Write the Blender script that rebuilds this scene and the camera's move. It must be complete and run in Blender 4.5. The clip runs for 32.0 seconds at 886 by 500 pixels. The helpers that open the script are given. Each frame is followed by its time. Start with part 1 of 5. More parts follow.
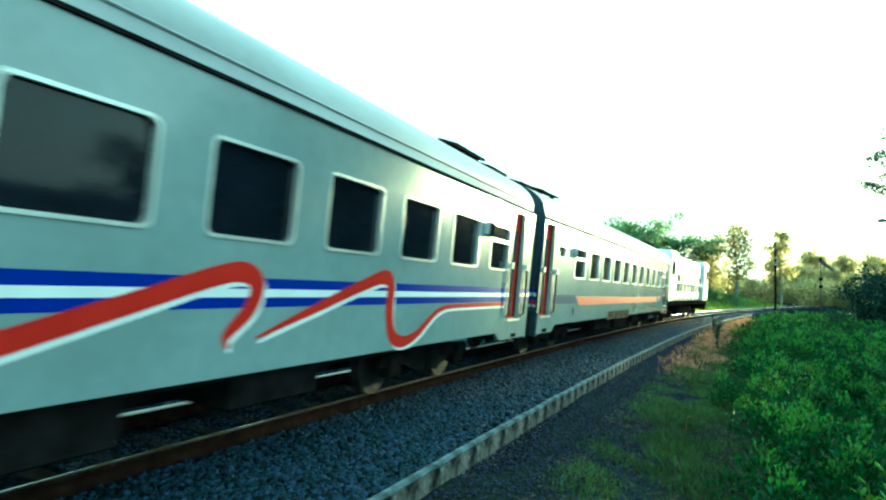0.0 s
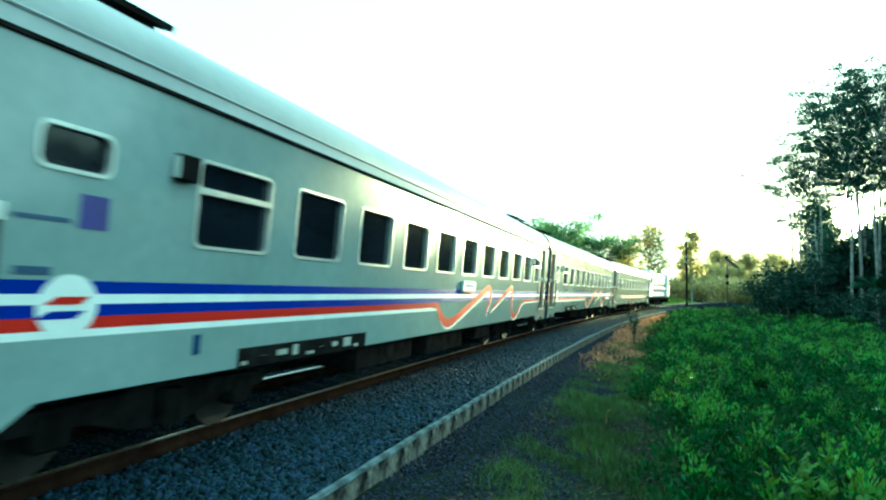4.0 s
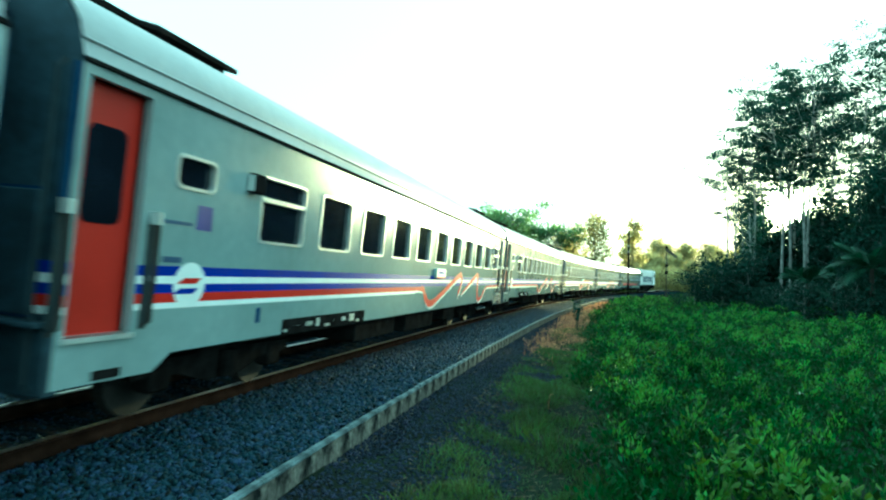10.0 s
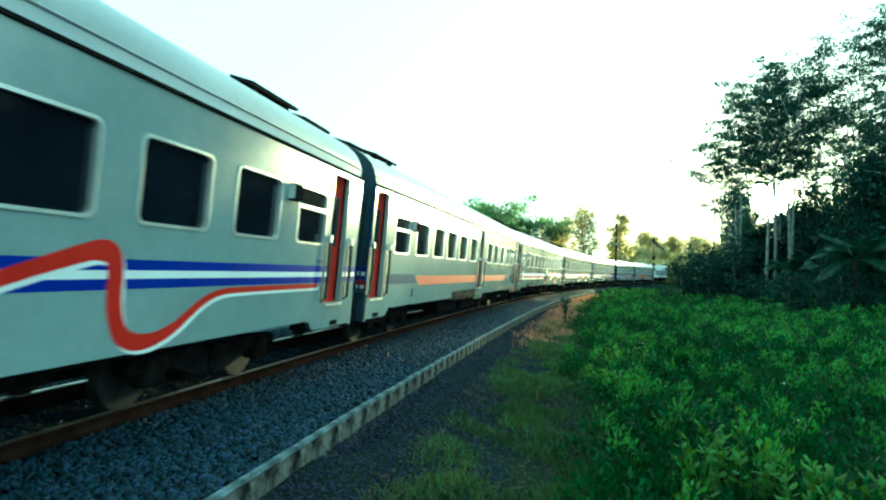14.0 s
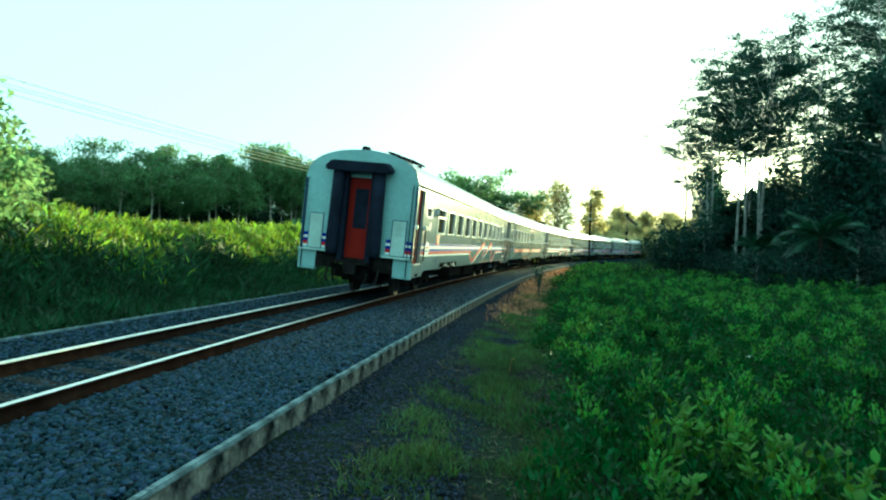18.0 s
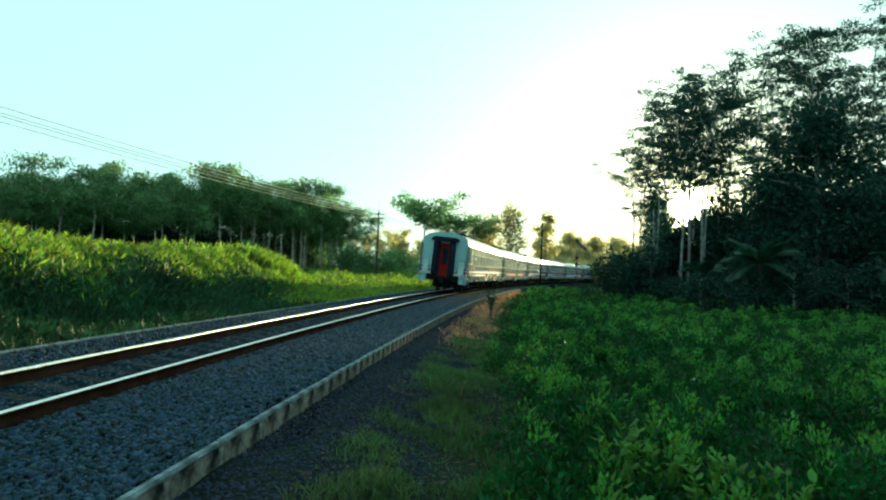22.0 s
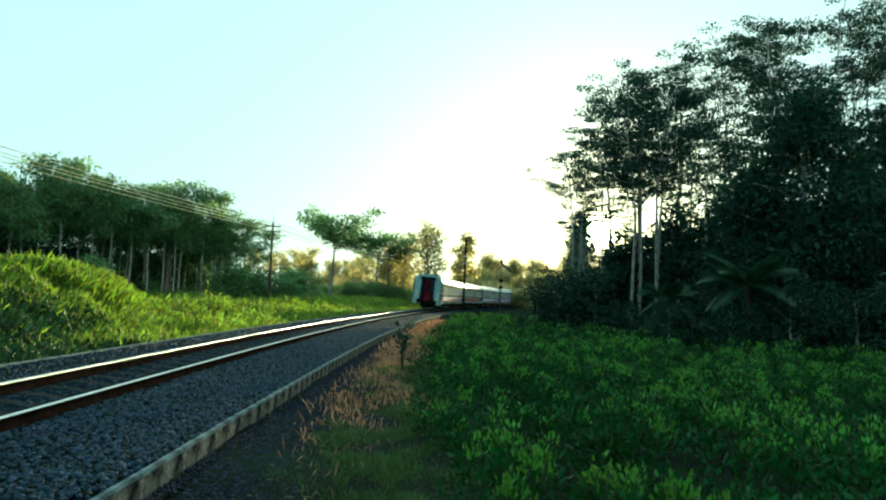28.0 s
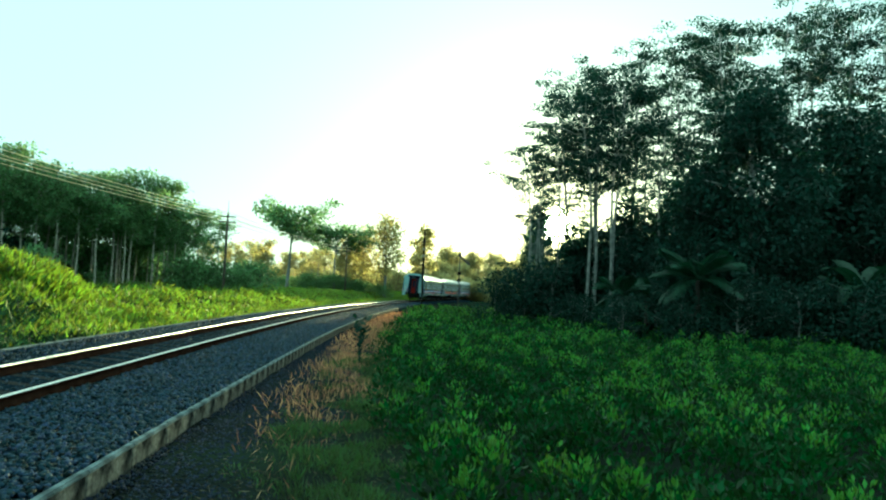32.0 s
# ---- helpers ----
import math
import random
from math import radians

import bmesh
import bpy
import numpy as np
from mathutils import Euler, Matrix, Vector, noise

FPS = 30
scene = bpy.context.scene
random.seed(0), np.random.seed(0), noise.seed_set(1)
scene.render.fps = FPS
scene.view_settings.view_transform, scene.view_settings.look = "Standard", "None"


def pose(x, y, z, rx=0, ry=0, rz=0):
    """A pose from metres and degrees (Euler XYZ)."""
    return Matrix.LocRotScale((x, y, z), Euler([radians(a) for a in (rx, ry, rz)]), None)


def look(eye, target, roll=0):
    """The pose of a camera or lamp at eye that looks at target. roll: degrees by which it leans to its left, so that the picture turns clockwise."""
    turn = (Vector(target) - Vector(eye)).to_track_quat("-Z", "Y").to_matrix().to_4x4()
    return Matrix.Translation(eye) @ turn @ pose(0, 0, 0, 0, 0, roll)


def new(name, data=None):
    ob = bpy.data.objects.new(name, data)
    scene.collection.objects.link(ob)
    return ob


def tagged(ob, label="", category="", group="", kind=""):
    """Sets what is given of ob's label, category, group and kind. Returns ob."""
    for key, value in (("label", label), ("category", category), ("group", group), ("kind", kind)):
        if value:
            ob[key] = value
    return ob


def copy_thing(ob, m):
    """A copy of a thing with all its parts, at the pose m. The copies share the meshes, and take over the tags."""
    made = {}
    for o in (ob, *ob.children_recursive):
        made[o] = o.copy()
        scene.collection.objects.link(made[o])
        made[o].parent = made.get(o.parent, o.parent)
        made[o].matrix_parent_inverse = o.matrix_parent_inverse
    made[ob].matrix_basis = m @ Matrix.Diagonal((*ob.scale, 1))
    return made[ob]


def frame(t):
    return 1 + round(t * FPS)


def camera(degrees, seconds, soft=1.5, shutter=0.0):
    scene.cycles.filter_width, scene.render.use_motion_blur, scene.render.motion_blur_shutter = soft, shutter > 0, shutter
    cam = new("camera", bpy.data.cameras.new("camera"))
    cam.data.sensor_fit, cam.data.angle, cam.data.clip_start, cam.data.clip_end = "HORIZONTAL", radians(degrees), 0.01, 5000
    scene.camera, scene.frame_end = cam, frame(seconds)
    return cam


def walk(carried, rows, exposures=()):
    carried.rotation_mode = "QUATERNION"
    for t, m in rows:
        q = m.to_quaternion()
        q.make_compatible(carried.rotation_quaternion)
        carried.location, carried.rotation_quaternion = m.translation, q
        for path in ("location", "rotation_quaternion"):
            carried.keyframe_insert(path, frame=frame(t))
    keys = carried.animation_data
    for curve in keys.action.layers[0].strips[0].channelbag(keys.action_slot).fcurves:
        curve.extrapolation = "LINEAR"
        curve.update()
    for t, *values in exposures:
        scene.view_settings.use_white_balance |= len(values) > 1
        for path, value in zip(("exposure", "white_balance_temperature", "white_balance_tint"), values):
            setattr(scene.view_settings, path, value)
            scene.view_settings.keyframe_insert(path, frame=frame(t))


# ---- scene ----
# ---- camera and its walk ----
cam = camera(69.8, 32.0, soft=2.2, shutter=0.35)
PATH = [
    (0.0, 0.000, 0.000, 1.433, 93.48, -1.58, 19.16),
    (0.5, 0.000, 0.000, 1.433, 93.04, -1.24, 19.42),
    (1.0, 0.000, 0.000, 1.433, 92.74, -1.41, 18.44),
    (1.5, 0.000, 0.000, 1.433, 92.22, -1.48, 17.88),
    (2.0, 0.000, 0.000, 1.433, 91.92, -2.15, 17.34),
    (2.5, 0.000, 0.000, 1.433, 92.39, -1.80, 16.96),
    (3.0, 0.000, 0.000, 1.433, 92.50, -1.17, 15.73),
    (3.5, 0.000, 0.000, 1.433, 93.38, -0.82, 13.93),
    (5.5, 0.000, 0.000, 1.433, 94.05, -1.16, 10.60),
    (6.0, 0.000, 0.000, 1.433, 94.24, -1.32, 10.02),
    (6.5, 0.000, 0.000, 1.433, 93.98, -1.31, 9.20),
    (7.0, 0.000, 0.000, 1.433, 93.16, -1.47, 8.90),
    (7.5, 0.000, 0.000, 1.433, 92.78, -1.38, 8.57),
    (8.0, 0.000, 0.000, 1.433, 92.44, -1.43, 8.03),
    (8.5, 0.000, 0.000, 1.433, 92.40, -1.57, 8.06),
    (9.0, 0.000, 0.000, 1.433, 92.69, -1.43, 7.88),
    (9.5, 0.000, 0.000, 1.433, 92.53, -1.53, 7.83),
    (10.0, 0.000, 0.000, 1.433, 92.53, -1.47, 7.82),
    (10.5, 0.000, 0.000, 1.433, 91.82, -1.71, 8.10),
    (11.0, 0.000, 0.000, 1.433, 91.95, -1.89, 7.63),
    (11.5, 0.000, 0.000, 1.433, 91.56, -1.80, 7.24),
    (12.0, 0.000, 0.000, 1.433, 91.69, -1.68, 7.24),
    (12.5, 0.000, 0.000, 1.433, 91.62, -1.72, 7.11),
    (13.0, 0.000, 0.000, 1.433, 92.05, -1.40, 7.18),
    (13.5, 0.000, 0.000, 1.433, 91.76, -1.50, 7.29),
    (14.0, 0.000, 0.000, 1.433, 91.94, -1.21, 6.79),
    (14.5, 0.000, 0.000, 1.433, 91.94, -1.21, 6.60),
    (16.5, 0.000, 0.000, 1.433, 92.12, -1.34, 6.20),
    (17.0, 0.000, 0.000, 1.433, 92.00, -1.34, 5.95),
    (17.5, 0.000, 0.000, 1.433, 91.84, -1.97, 6.50),
    (18.0, 0.000, 0.000, 1.433, 89.56, -1.78, 4.55),
    (18.5, 0.000, 0.000, 1.433, 91.29, -1.20, 2.51),
    (19.0, 0.000, 0.000, 1.433, 91.30, -1.44, 0.17),
    (19.5, 0.000, 0.000, 1.433, 91.84, -1.02, -0.88),
    (20.0, 0.000, 0.000, 1.433, 91.83, -1.61, -0.00),
    (20.5, 0.000, 0.000, 1.433, 92.09, -1.80, 0.39),
    (21.0, 0.000, 0.000, 1.433, 92.25, -1.84, 0.90),
    (21.5, 0.000, 0.000, 1.433, 92.14, -2.09, 1.24),
    (22.0, 0.000, 0.000, 1.433, 91.79, -2.31, 0.31),
    (22.5, 0.000, 0.000, 1.433, 92.49, -2.19, -1.82),
    (23.0, 0.000, 0.000, 1.433, 92.76, -2.26, -2.49),
    (23.5, 0.000, 0.000, 1.433, 93.17, -2.23, -3.75),
    (24.0, 0.000, 0.000, 1.433, 92.99, -2.27, -4.82),
    (24.1, 0.043, 0.500, 1.433, 93.03, -2.28, -5.08),
    (24.3, 0.299, 3.501, 1.433, 93.26, -2.37, -6.64),
    (24.5, 0.512, 6.003, 1.433, 93.45, -2.44, -7.95),
    (24.7, 0.655, 7.670, 1.433, 93.58, -2.48, -8.81),
    (25.0, 0.712, 8.337, 1.433, 93.63, -2.50, -9.16),
    (25.5, 0.712, 8.337, 1.433, 93.97, -2.56, -9.80),
    (27.5, 0.712, 8.337, 1.433, 94.36, -2.44, -7.75),
    (28.0, 0.712, 8.337, 1.433, 94.25, -2.47, -7.16),
    (28.5, 0.712, 8.337, 1.433, 94.08, -2.59, -6.76),
    (29.0, 0.712, 8.337, 1.433, 93.96, -2.75, -7.41),
    (29.5, 0.712, 8.337, 1.433, 93.29, -2.80, -8.26),
    (30.0, 0.712, 8.337, 1.433, 93.15, -2.61, -8.12),
    (30.5, 0.712, 8.337, 1.433, 93.38, -2.77, -8.74),
    (31.0, 0.712, 8.337, 1.433, 94.03, -2.49, -9.60),
    (31.5, 0.712, 8.337, 1.433, 94.20, -2.56, -10.51),
    (32.0, 0.712, 8.337, 1.433, 93.74, -2.65, -10.92),
]
EXPOSURES = [(0, 2.28, 4800, -40), (3, 2.23, 4800, -40), (6, 2.2, 4800, -41), (13, 2.08, 4800, -41), (17, 1.85, 4950, -38), (18.1, 1.75, 5050, -38), (19, 1.98, 4950, -47), (20, 1.78, 5100, -42),
             (21, 1.51, 5300, -32), (22, 1.28, 5380, -30), (23, 1.16, 5450, -28), (24, 1.09, 5600, -25), (25, 0.94, 5650, -21), (25.5, 0.94, 5650, -21), (27.5, 1.18, 5550, -27), (29, 1.28, 5500, -31),
             (31, 1.5, 5450, -37), (32, 1.48, 5450, -38)]
walk(cam, [(r[0], pose(*r[1:])) for r in PATH], EXPOSURES)

# ---- sky and sun ----
SUN_AZ, SUN_EL = radians(20.6), radians(6.3)
SUN_DIR = Vector((math.sin(SUN_AZ) * math.cos(SUN_EL), math.cos(SUN_AZ) * math.cos(SUN_EL), math.sin(SUN_EL)))
world = bpy.data.worlds.new("sky")
scene.world = world
world.use_nodes = True
wn, wl = world.node_tree.nodes, world.node_tree.links
wn.clear()
w_out = wn.new("ShaderNodeOutputWorld")
w_bg = wn.new("ShaderNodeBackground")
w_sky = wn.new("ShaderNodeTexSky")
w_sky.sky_type, w_sky.sun_disc = "NISHITA", False
w_sky.sun_elevation, w_sky.sun_rotation = SUN_EL, SUN_AZ
w_sky.air_density, w_sky.dust_density, w_sky.ozone_density = 1.0, 2.2, 1.5
w_bg.inputs["Strength"].default_value = 0.021
# the sun's own disc and its aureole in the misty air
w_tc = wn.new("ShaderNodeTexCoord")
w_dot = wn.new("ShaderNodeVectorMath")
w_dot.operation = "DOT_PRODUCT"
w_dot.inputs[1].default_value = SUN_DIR
w_pow = wn.new("ShaderNodeMath")
w_pow.operation, w_pow.inputs[1].default_value = "POWER", 8000.0
w_clamp = wn.new("ShaderNodeMath")
w_clamp.operation, w_clamp.inputs[1].default_value = "MAXIMUM", 0.0
w_mul = wn.new("ShaderNodeMath")
w_mul.operation, w_mul.inputs[1].default_value = "MULTIPLY", 110.0
w_bg2 = wn.new("ShaderNodeBackground")
w_bg2.inputs["Color"].default_value = (1.0, 0.78, 0.42, 1)
w_add = wn.new("ShaderNodeAddShader")
w_wide = wn.new("ShaderNodeMath")
w_wide.operation, w_wide.inputs[1].default_value = "POWER", 90.0
w_wmul = wn.new("ShaderNodeMath")
w_wmul.operation, w_wmul.inputs[1].default_value = "MULTIPLY", 0.4
w_bg4 = wn.new("ShaderNodeBackground")
w_bg4.inputs["Color"].default_value = (1.0, 0.72, 0.36, 1)
w_add3 = wn.new("ShaderNodeAddShader")
wl.new(w_tc.outputs["Generated"], w_dot.inputs[0])
wl.new(w_dot.outputs["Value"], w_clamp.inputs[0])
wl.new(w_clamp.outputs[0], w_pow.inputs[0])
wl.new(w_pow.outputs[0], w_mul.inputs[0])
wl.new(w_mul.outputs[0], w_bg2.inputs["Strength"])
wl.new(w_sky.outputs["Color"], w_bg.inputs["Color"])
wl.new(w_bg.outputs[0], w_add.inputs[0])
wl.new(w_bg2.outputs[0], w_add.inputs[1])
# thin morning mist, brighter towards the sun
w_bg3 = wn.new("ShaderNodeBackground")
w_bg3.inputs["Color"].default_value = (0.865, 1.0, 1.015, 1)
w_mist = wn.new("ShaderNodeMapRange")
w_mist.interpolation_type = "SMOOTHSTEP"
w_mist.inputs["From Min"].default_value, w_mist.inputs["From Max"].default_value = -0.45, 0.62
w_mist.inputs["To Min"].default_value, w_mist.inputs["To Max"].default_value = 0.345, 0.395
wl.new(w_dot.outputs["Value"], w_mist.inputs["Value"])
wl.new(w_mist.outputs["Result"], w_bg3.inputs["Strength"])
w_add2 = wn.new("ShaderNodeAddShader")
wl.new(w_add.outputs[0], w_add2.inputs[0])
wl.new(w_bg3.outputs[0], w_add2.inputs[1])
wl.new(w_clamp.outputs[0], w_wide.inputs[0])
wl.new(w_wide.outputs[0], w_wmul.inputs[0])
wl.new(w_wmul.outputs[0], w_bg4.inputs["Strength"])
wl.new(w_add2.outputs[0], w_add3.inputs[0])
wl.new(w_bg4.outputs[0], w_add3.inputs[1])
wl.new(w_add3.outputs[0], w_out.inputs["Surface"])

sun_data = bpy.data.lights.new("sun", "SUN")
sun_data.energy, sun_data.angle, sun_data.color = 4.5, radians(0.6), (1.0, 0.70, 0.36)
sun_lamp = new("sun", sun_data)
sun_lamp.matrix_world = look(SUN_DIR * 200, (0, 0, 0))


# ---- materials ----
def material(name, color, rough=0.7, metal=0.0, vary=0.18, scale=3.0, fine=60.0, bump=0.2, second=None, spec=0.5, coat=0.0,
             island=0.0, objrand=0.0, translucent=0.0):
    """A surface whose colour varies at two scales, with fine relief."""
    m = bpy.data.materials.new(name)
    m.use_nodes = True
    n, l = m.node_tree.nodes, m.node_tree.links
    b = n["Principled BSDF"]
    b.inputs["Roughness"].default_value = rough
    b.inputs["Metallic"].default_value = metal
    b.inputs["Specular IOR Level"].default_value = spec
    b.inputs["Coat Weight"].default_value = coat
    tc = n.new("ShaderNodeTexCoord")
    big = n.new("ShaderNodeTexNoise")
    big.inputs["Scale"].default_value, big.inputs["Detail"].default_value = scale, 5
    small = n.new("ShaderNodeTexNoise")
    small.inputs["Scale"].default_value, small.inputs["Detail"].default_value = fine, 3
    l.new(tc.outputs["Object"], big.inputs["Vector"])
    l.new(tc.outputs["Object"], small.inputs["Vector"])
    mix = n.new("ShaderNodeMix")
    mix.data_type = "RGBA"
    ca = [max(0.0, c * (1 - vary)) for c in color]
    cb = [min(1.0, c * (1 + vary)) for c in color] if second is None else list(second)
    mix.inputs["A"].default_value, mix.inputs["B"].default_value = (*ca, 1), (*cb, 1)
    ramp = n.new("ShaderNodeMapRange")
    ramp.inputs["From Min"].default_value, ramp.inputs["From Max"].default_value = 0.35, 0.65
    l.new(big.outputs["Fac"], ramp.inputs["Value"])
    l.new(ramp.outputs["Result"], mix.inputs["Factor"])
    hsv = n.new("ShaderNodeHueSaturation")
    l.new(mix.outputs["Result"], hsv.inputs["Color"])
    val = n.new("ShaderNodeMapRange")
    val.inputs["From Min"].default_value, val.inputs["From Max"].default_value = 0.3, 0.7
    val.inputs["To Min"].default_value, val.inputs["To Max"].default_value = 1 - vary * 0.6, 1 + vary * 0.6
    l.new(small.outputs["Fac"], val.inputs["Value"])
    last = val.outputs["Result"]
    if island or objrand:
        src = n.new("ShaderNodeNewGeometry").outputs["Random Per Island"] if island else n.new("ShaderNodeObjectInfo").outputs["Random"]
        amount = island or objrand
        rr = n.new("ShaderNodeMapRange")
        rr.inputs["To Min"].default_value, rr.inputs["To Max"].default_value = 1 - amount, 1 + amount
        l.new(src, rr.inputs["Value"])
        mm = n.new("ShaderNodeMath")
        mm.operation = "MULTIPLY"
        l.new(last, mm.inputs[0])
        l.new(rr.outputs["Result"], mm.inputs[1])
        last = mm.outputs[0]
        hr = n.new("ShaderNodeMapRange")
        hr.inputs["To Min"].default_value, hr.inputs["To Max"].default_value = 0.5 - amount * 0.05, 0.5 + amount * 0.05
        l.new(src, hr.inputs["Value"])
        l.new(hr.outputs["Result"], hsv.inputs["Hue"])
    l.new(last, hsv.inputs["Value"])
    l.new(hsv.outputs["Color"], b.inputs["Base Color"])
    if bump:
        bp = n.new("ShaderNodeBump")
        bp.inputs["Strength"].default_value, bp.inputs["Distance"].default_value = bump, 0.02
        l.new(small.outputs["Fac"], bp.inputs["Height"])
        l.new(bp.outputs["Normal"], b.inputs["Normal"])
    if translucent:
        tr = n.new("ShaderNodeBsdfTranslucent")
        warm = n.new("ShaderNodeHueSaturation")
        warm.inputs["Value"].default_value, warm.inputs["Saturation"].default_value = 1.3, 1.1
        warm.inputs["Hue"].default_value = 0.48
        l.new(hsv.outputs["Color"], warm.inputs["Color"])
        l.new(warm.outputs["Color"], tr.inputs["Color"])
        sh = n.new("ShaderNodeMixShader")
        sh.inputs["Fac"].default_value = translucent
        l.new(b.outputs["BSDF"], sh.inputs[1])
        l.new(tr.outputs["BSDF"], sh.inputs[2])
        l.new(sh.outputs["Shader"], n["Material Output"].inputs["Surface"])
    return m


M_PAINT = material("coach_paint", (0.255, 0.31, 0.315), rough=0.2, vary=0.09, scale=0.7, fine=9, bump=0.01, coat=0.4, spec=0.5)
M_ROOF = material("roof_paint", (0.31, 0.325, 0.335), rough=0.38, vary=0.10, scale=0.8, fine=12, bump=0.02)
M_BLUE = material("stripe_blue", (0.008, 0.022, 0.27), rough=0.45, vary=0.06, bump=0.0, spec=0.04)
M_RED = material("stripe_red", (0.44, 0.018, 0.012), rough=0.45, vary=0.06, bump=0.0, spec=0.04)
M_ORANGE = material("stripe_orange", (0.46, 0.028, 0.012), rough=0.45, vary=0.06, bump=0.0, spec=0.04)
M_SLATE = material("stripe_slate", (0.022, 0.05, 0.12), rough=0.3, vary=0.06, bump=0.0, spec=0.04)
M_WHITE = material("white_paint", (0.80, 0.81, 0.80), rough=0.45, vary=0.05, bump=0.0, spec=0.2)
M_DOOR = material("door_red", (0.37, 0.017, 0.010), rough=0.45, vary=0.08, scale=2, bump=0.02, spec=0.2)
M_CHROME = material("bare_metal", (0.68, 0.69, 0.67), rough=0.33, metal=0.55, vary=0.08, bump=0.02)
M_GLASS = material("tinted_glass", (0.006, 0.008, 0.014), rough=0.06, vary=0.3, scale=1.5, bump=0.0, spec=0.28)
M_RUBBER = material("gangway_rubber", (0.01, 0.013, 0.026), rough=0.8, vary=0.3, bump=0.1, spec=0.1)
M_UNDER = material("underframe_grime", (0.013, 0.012, 0.012), spec=0.0, rough=0.85, vary=0.4, scale=4, bump=0.2)
M_WHEEL = material("wheel_steel", (0.035, 0.032, 0.03), rough=0.7, metal=0.2, vary=0.3, bump=0.1, spec=0.1)
M_RAILTOP = material("rail_polished", (0.78, 0.74, 0.70), rough=0.36, metal=1.0, vary=0.06, scale=8, bump=0.02)
M_RUST = material("rail_rust", (0.018, 0.0105, 0.008), spec=0.0, rough=0.8, vary=0.35, scale=5, bump=0.3)
M_SLEEPER = material("sleeper_concrete", (0.035, 0.034, 0.034), spec=0.0, rough=0.9, vary=0.3, scale=4, objrand=0.2)
M_BALLAST = material("ballast_bed", (0.011, 0.018, 0.026), spec=0.0, rough=0.95, vary=0.55, scale=9, fine=26, bump=1.0)
M_STONE = material("ballast_stone", (0.016, 0.035, 0.053), spec=0.1, rough=0.6, vary=0.25, scale=8, fine=50, bump=0.2, island=0.95)
M_DARKSTONE = material("dark_gravel", (0.015, 0.022, 0.037), spec=0.2, rough=0.9, vary=0.2, scale=8, fine=50, bump=0.2, island=0.8)
M_KERB = material("kerb_concrete", (0.036, 0.042, 0.045), spec=0.0, rough=0.9, vary=0.7, scale=4, fine=20, bump=0.6, objrand=0.12, second=(0.175, 0.165, 0.145))
M_KERBTOP = material("kerb_cap", (0.135, 0.165, 0.18), spec=0.05, rough=0.9, vary=0.45, scale=5, fine=30, bump=0.5, objrand=0.08)
M_GROUND = material("earth", (0.024, 0.026, 0.024), spec=0.0, rough=0.95, vary=0.4, scale=0.6, fine=14, bump=0.6, second=(0.022, 0.031, 0.02))
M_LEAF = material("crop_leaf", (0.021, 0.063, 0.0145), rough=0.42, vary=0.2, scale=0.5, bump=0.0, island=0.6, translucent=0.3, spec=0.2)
M_LEAF2 = material("crop_leaf_pale", (0.095, 0.215, 0.036), rough=0.36, vary=0.2, scale=0.5, bump=0.0, island=0.35, translucent=0.35, spec=0.3)
M_WEED = material("weed_leaf", (0.095, 0.18, 0.03), spec=0.12, rough=0.5, vary=0.2, scale=0.5, bump=0.0, island=0.35, translucent=0.35)
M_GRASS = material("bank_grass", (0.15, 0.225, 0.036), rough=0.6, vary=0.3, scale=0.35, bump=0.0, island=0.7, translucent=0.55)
M_BANKSHADE = material("bank_shade_green", (0.022, 0.055, 0.020), rough=0.6, vary=0.3, scale=0.5, bump=0.0, island=0.5, translucent=0.3, spec=0.3)
M_LAWN = material("verge_grass", (0.062, 0.105, 0.028), rough=0.6, vary=0.3, scale=0.6, bump=0.0, island=0.5, translucent=0.35)
M_DRY = material("dry_weed", (0.37, 0.22, 0.125), rough=0.7, vary=0.3, scale=1.2, bump=0.0, island=0.45, translucent=0.4)
M_STRAW = material("old_straw", (0.13, 0.10, 0.065), rough=0.8, vary=0.3, scale=1.2, bump=0.0, island=0.5, spec=0.1)
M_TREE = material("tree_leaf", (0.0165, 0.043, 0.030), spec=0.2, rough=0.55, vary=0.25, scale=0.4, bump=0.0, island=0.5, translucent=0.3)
# distance haze and backlight are put into these two pale leaf colours
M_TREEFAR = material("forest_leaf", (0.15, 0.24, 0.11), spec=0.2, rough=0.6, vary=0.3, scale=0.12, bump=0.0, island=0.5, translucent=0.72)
M_TREEHAZE = material("far_leaf_haze", (0.42, 0.40, 0.19), spec=0.3, rough=0.6, vary=0.3, scale=0.12, bump=0.0, island=0.4, translucent=0.8)
M_BARK = material("pale_bark", (0.19, 0.195, 0.185), rough=0.9, vary=0.35, scale=3, fine=30, bump=0.4)
M_PALEBARK = material("plantation_bark", (0.34, 0.31, 0.26), rough=0.9, vary=0.3, scale=3, fine=30, bump=0.3)
M_DARKBARK = material("dark_bark", (0.045, 0.040, 0.034), rough=0.9, vary=0.35, scale=3, fine=30, bump=0.4, spec=0.1)
M_PALM = material("palm_leaf", (0.022, 0.055, 0.03), spec=0.3, rough=0.45, vary=0.2, bump=0.0, island=0.35, translucent=0.25)
M_WOODPOLE = material("weathered_pole", (0.09, 0.075, 0.06), rough=0.9, vary=0.3, scale=4, fine=40, bump=0.3)
# golden base colour stands for the low sun glinting on the wires
M_WIRE = material("wire", (0.9, 0.7, 0.42), rough=0.5, metal=0.6, vary=0.1, bump=0.0)
M_PLASTIC = material("litter_white", (0.75, 0.77, 0.75), rough=0.4, vary=0.1, bump=0.0)
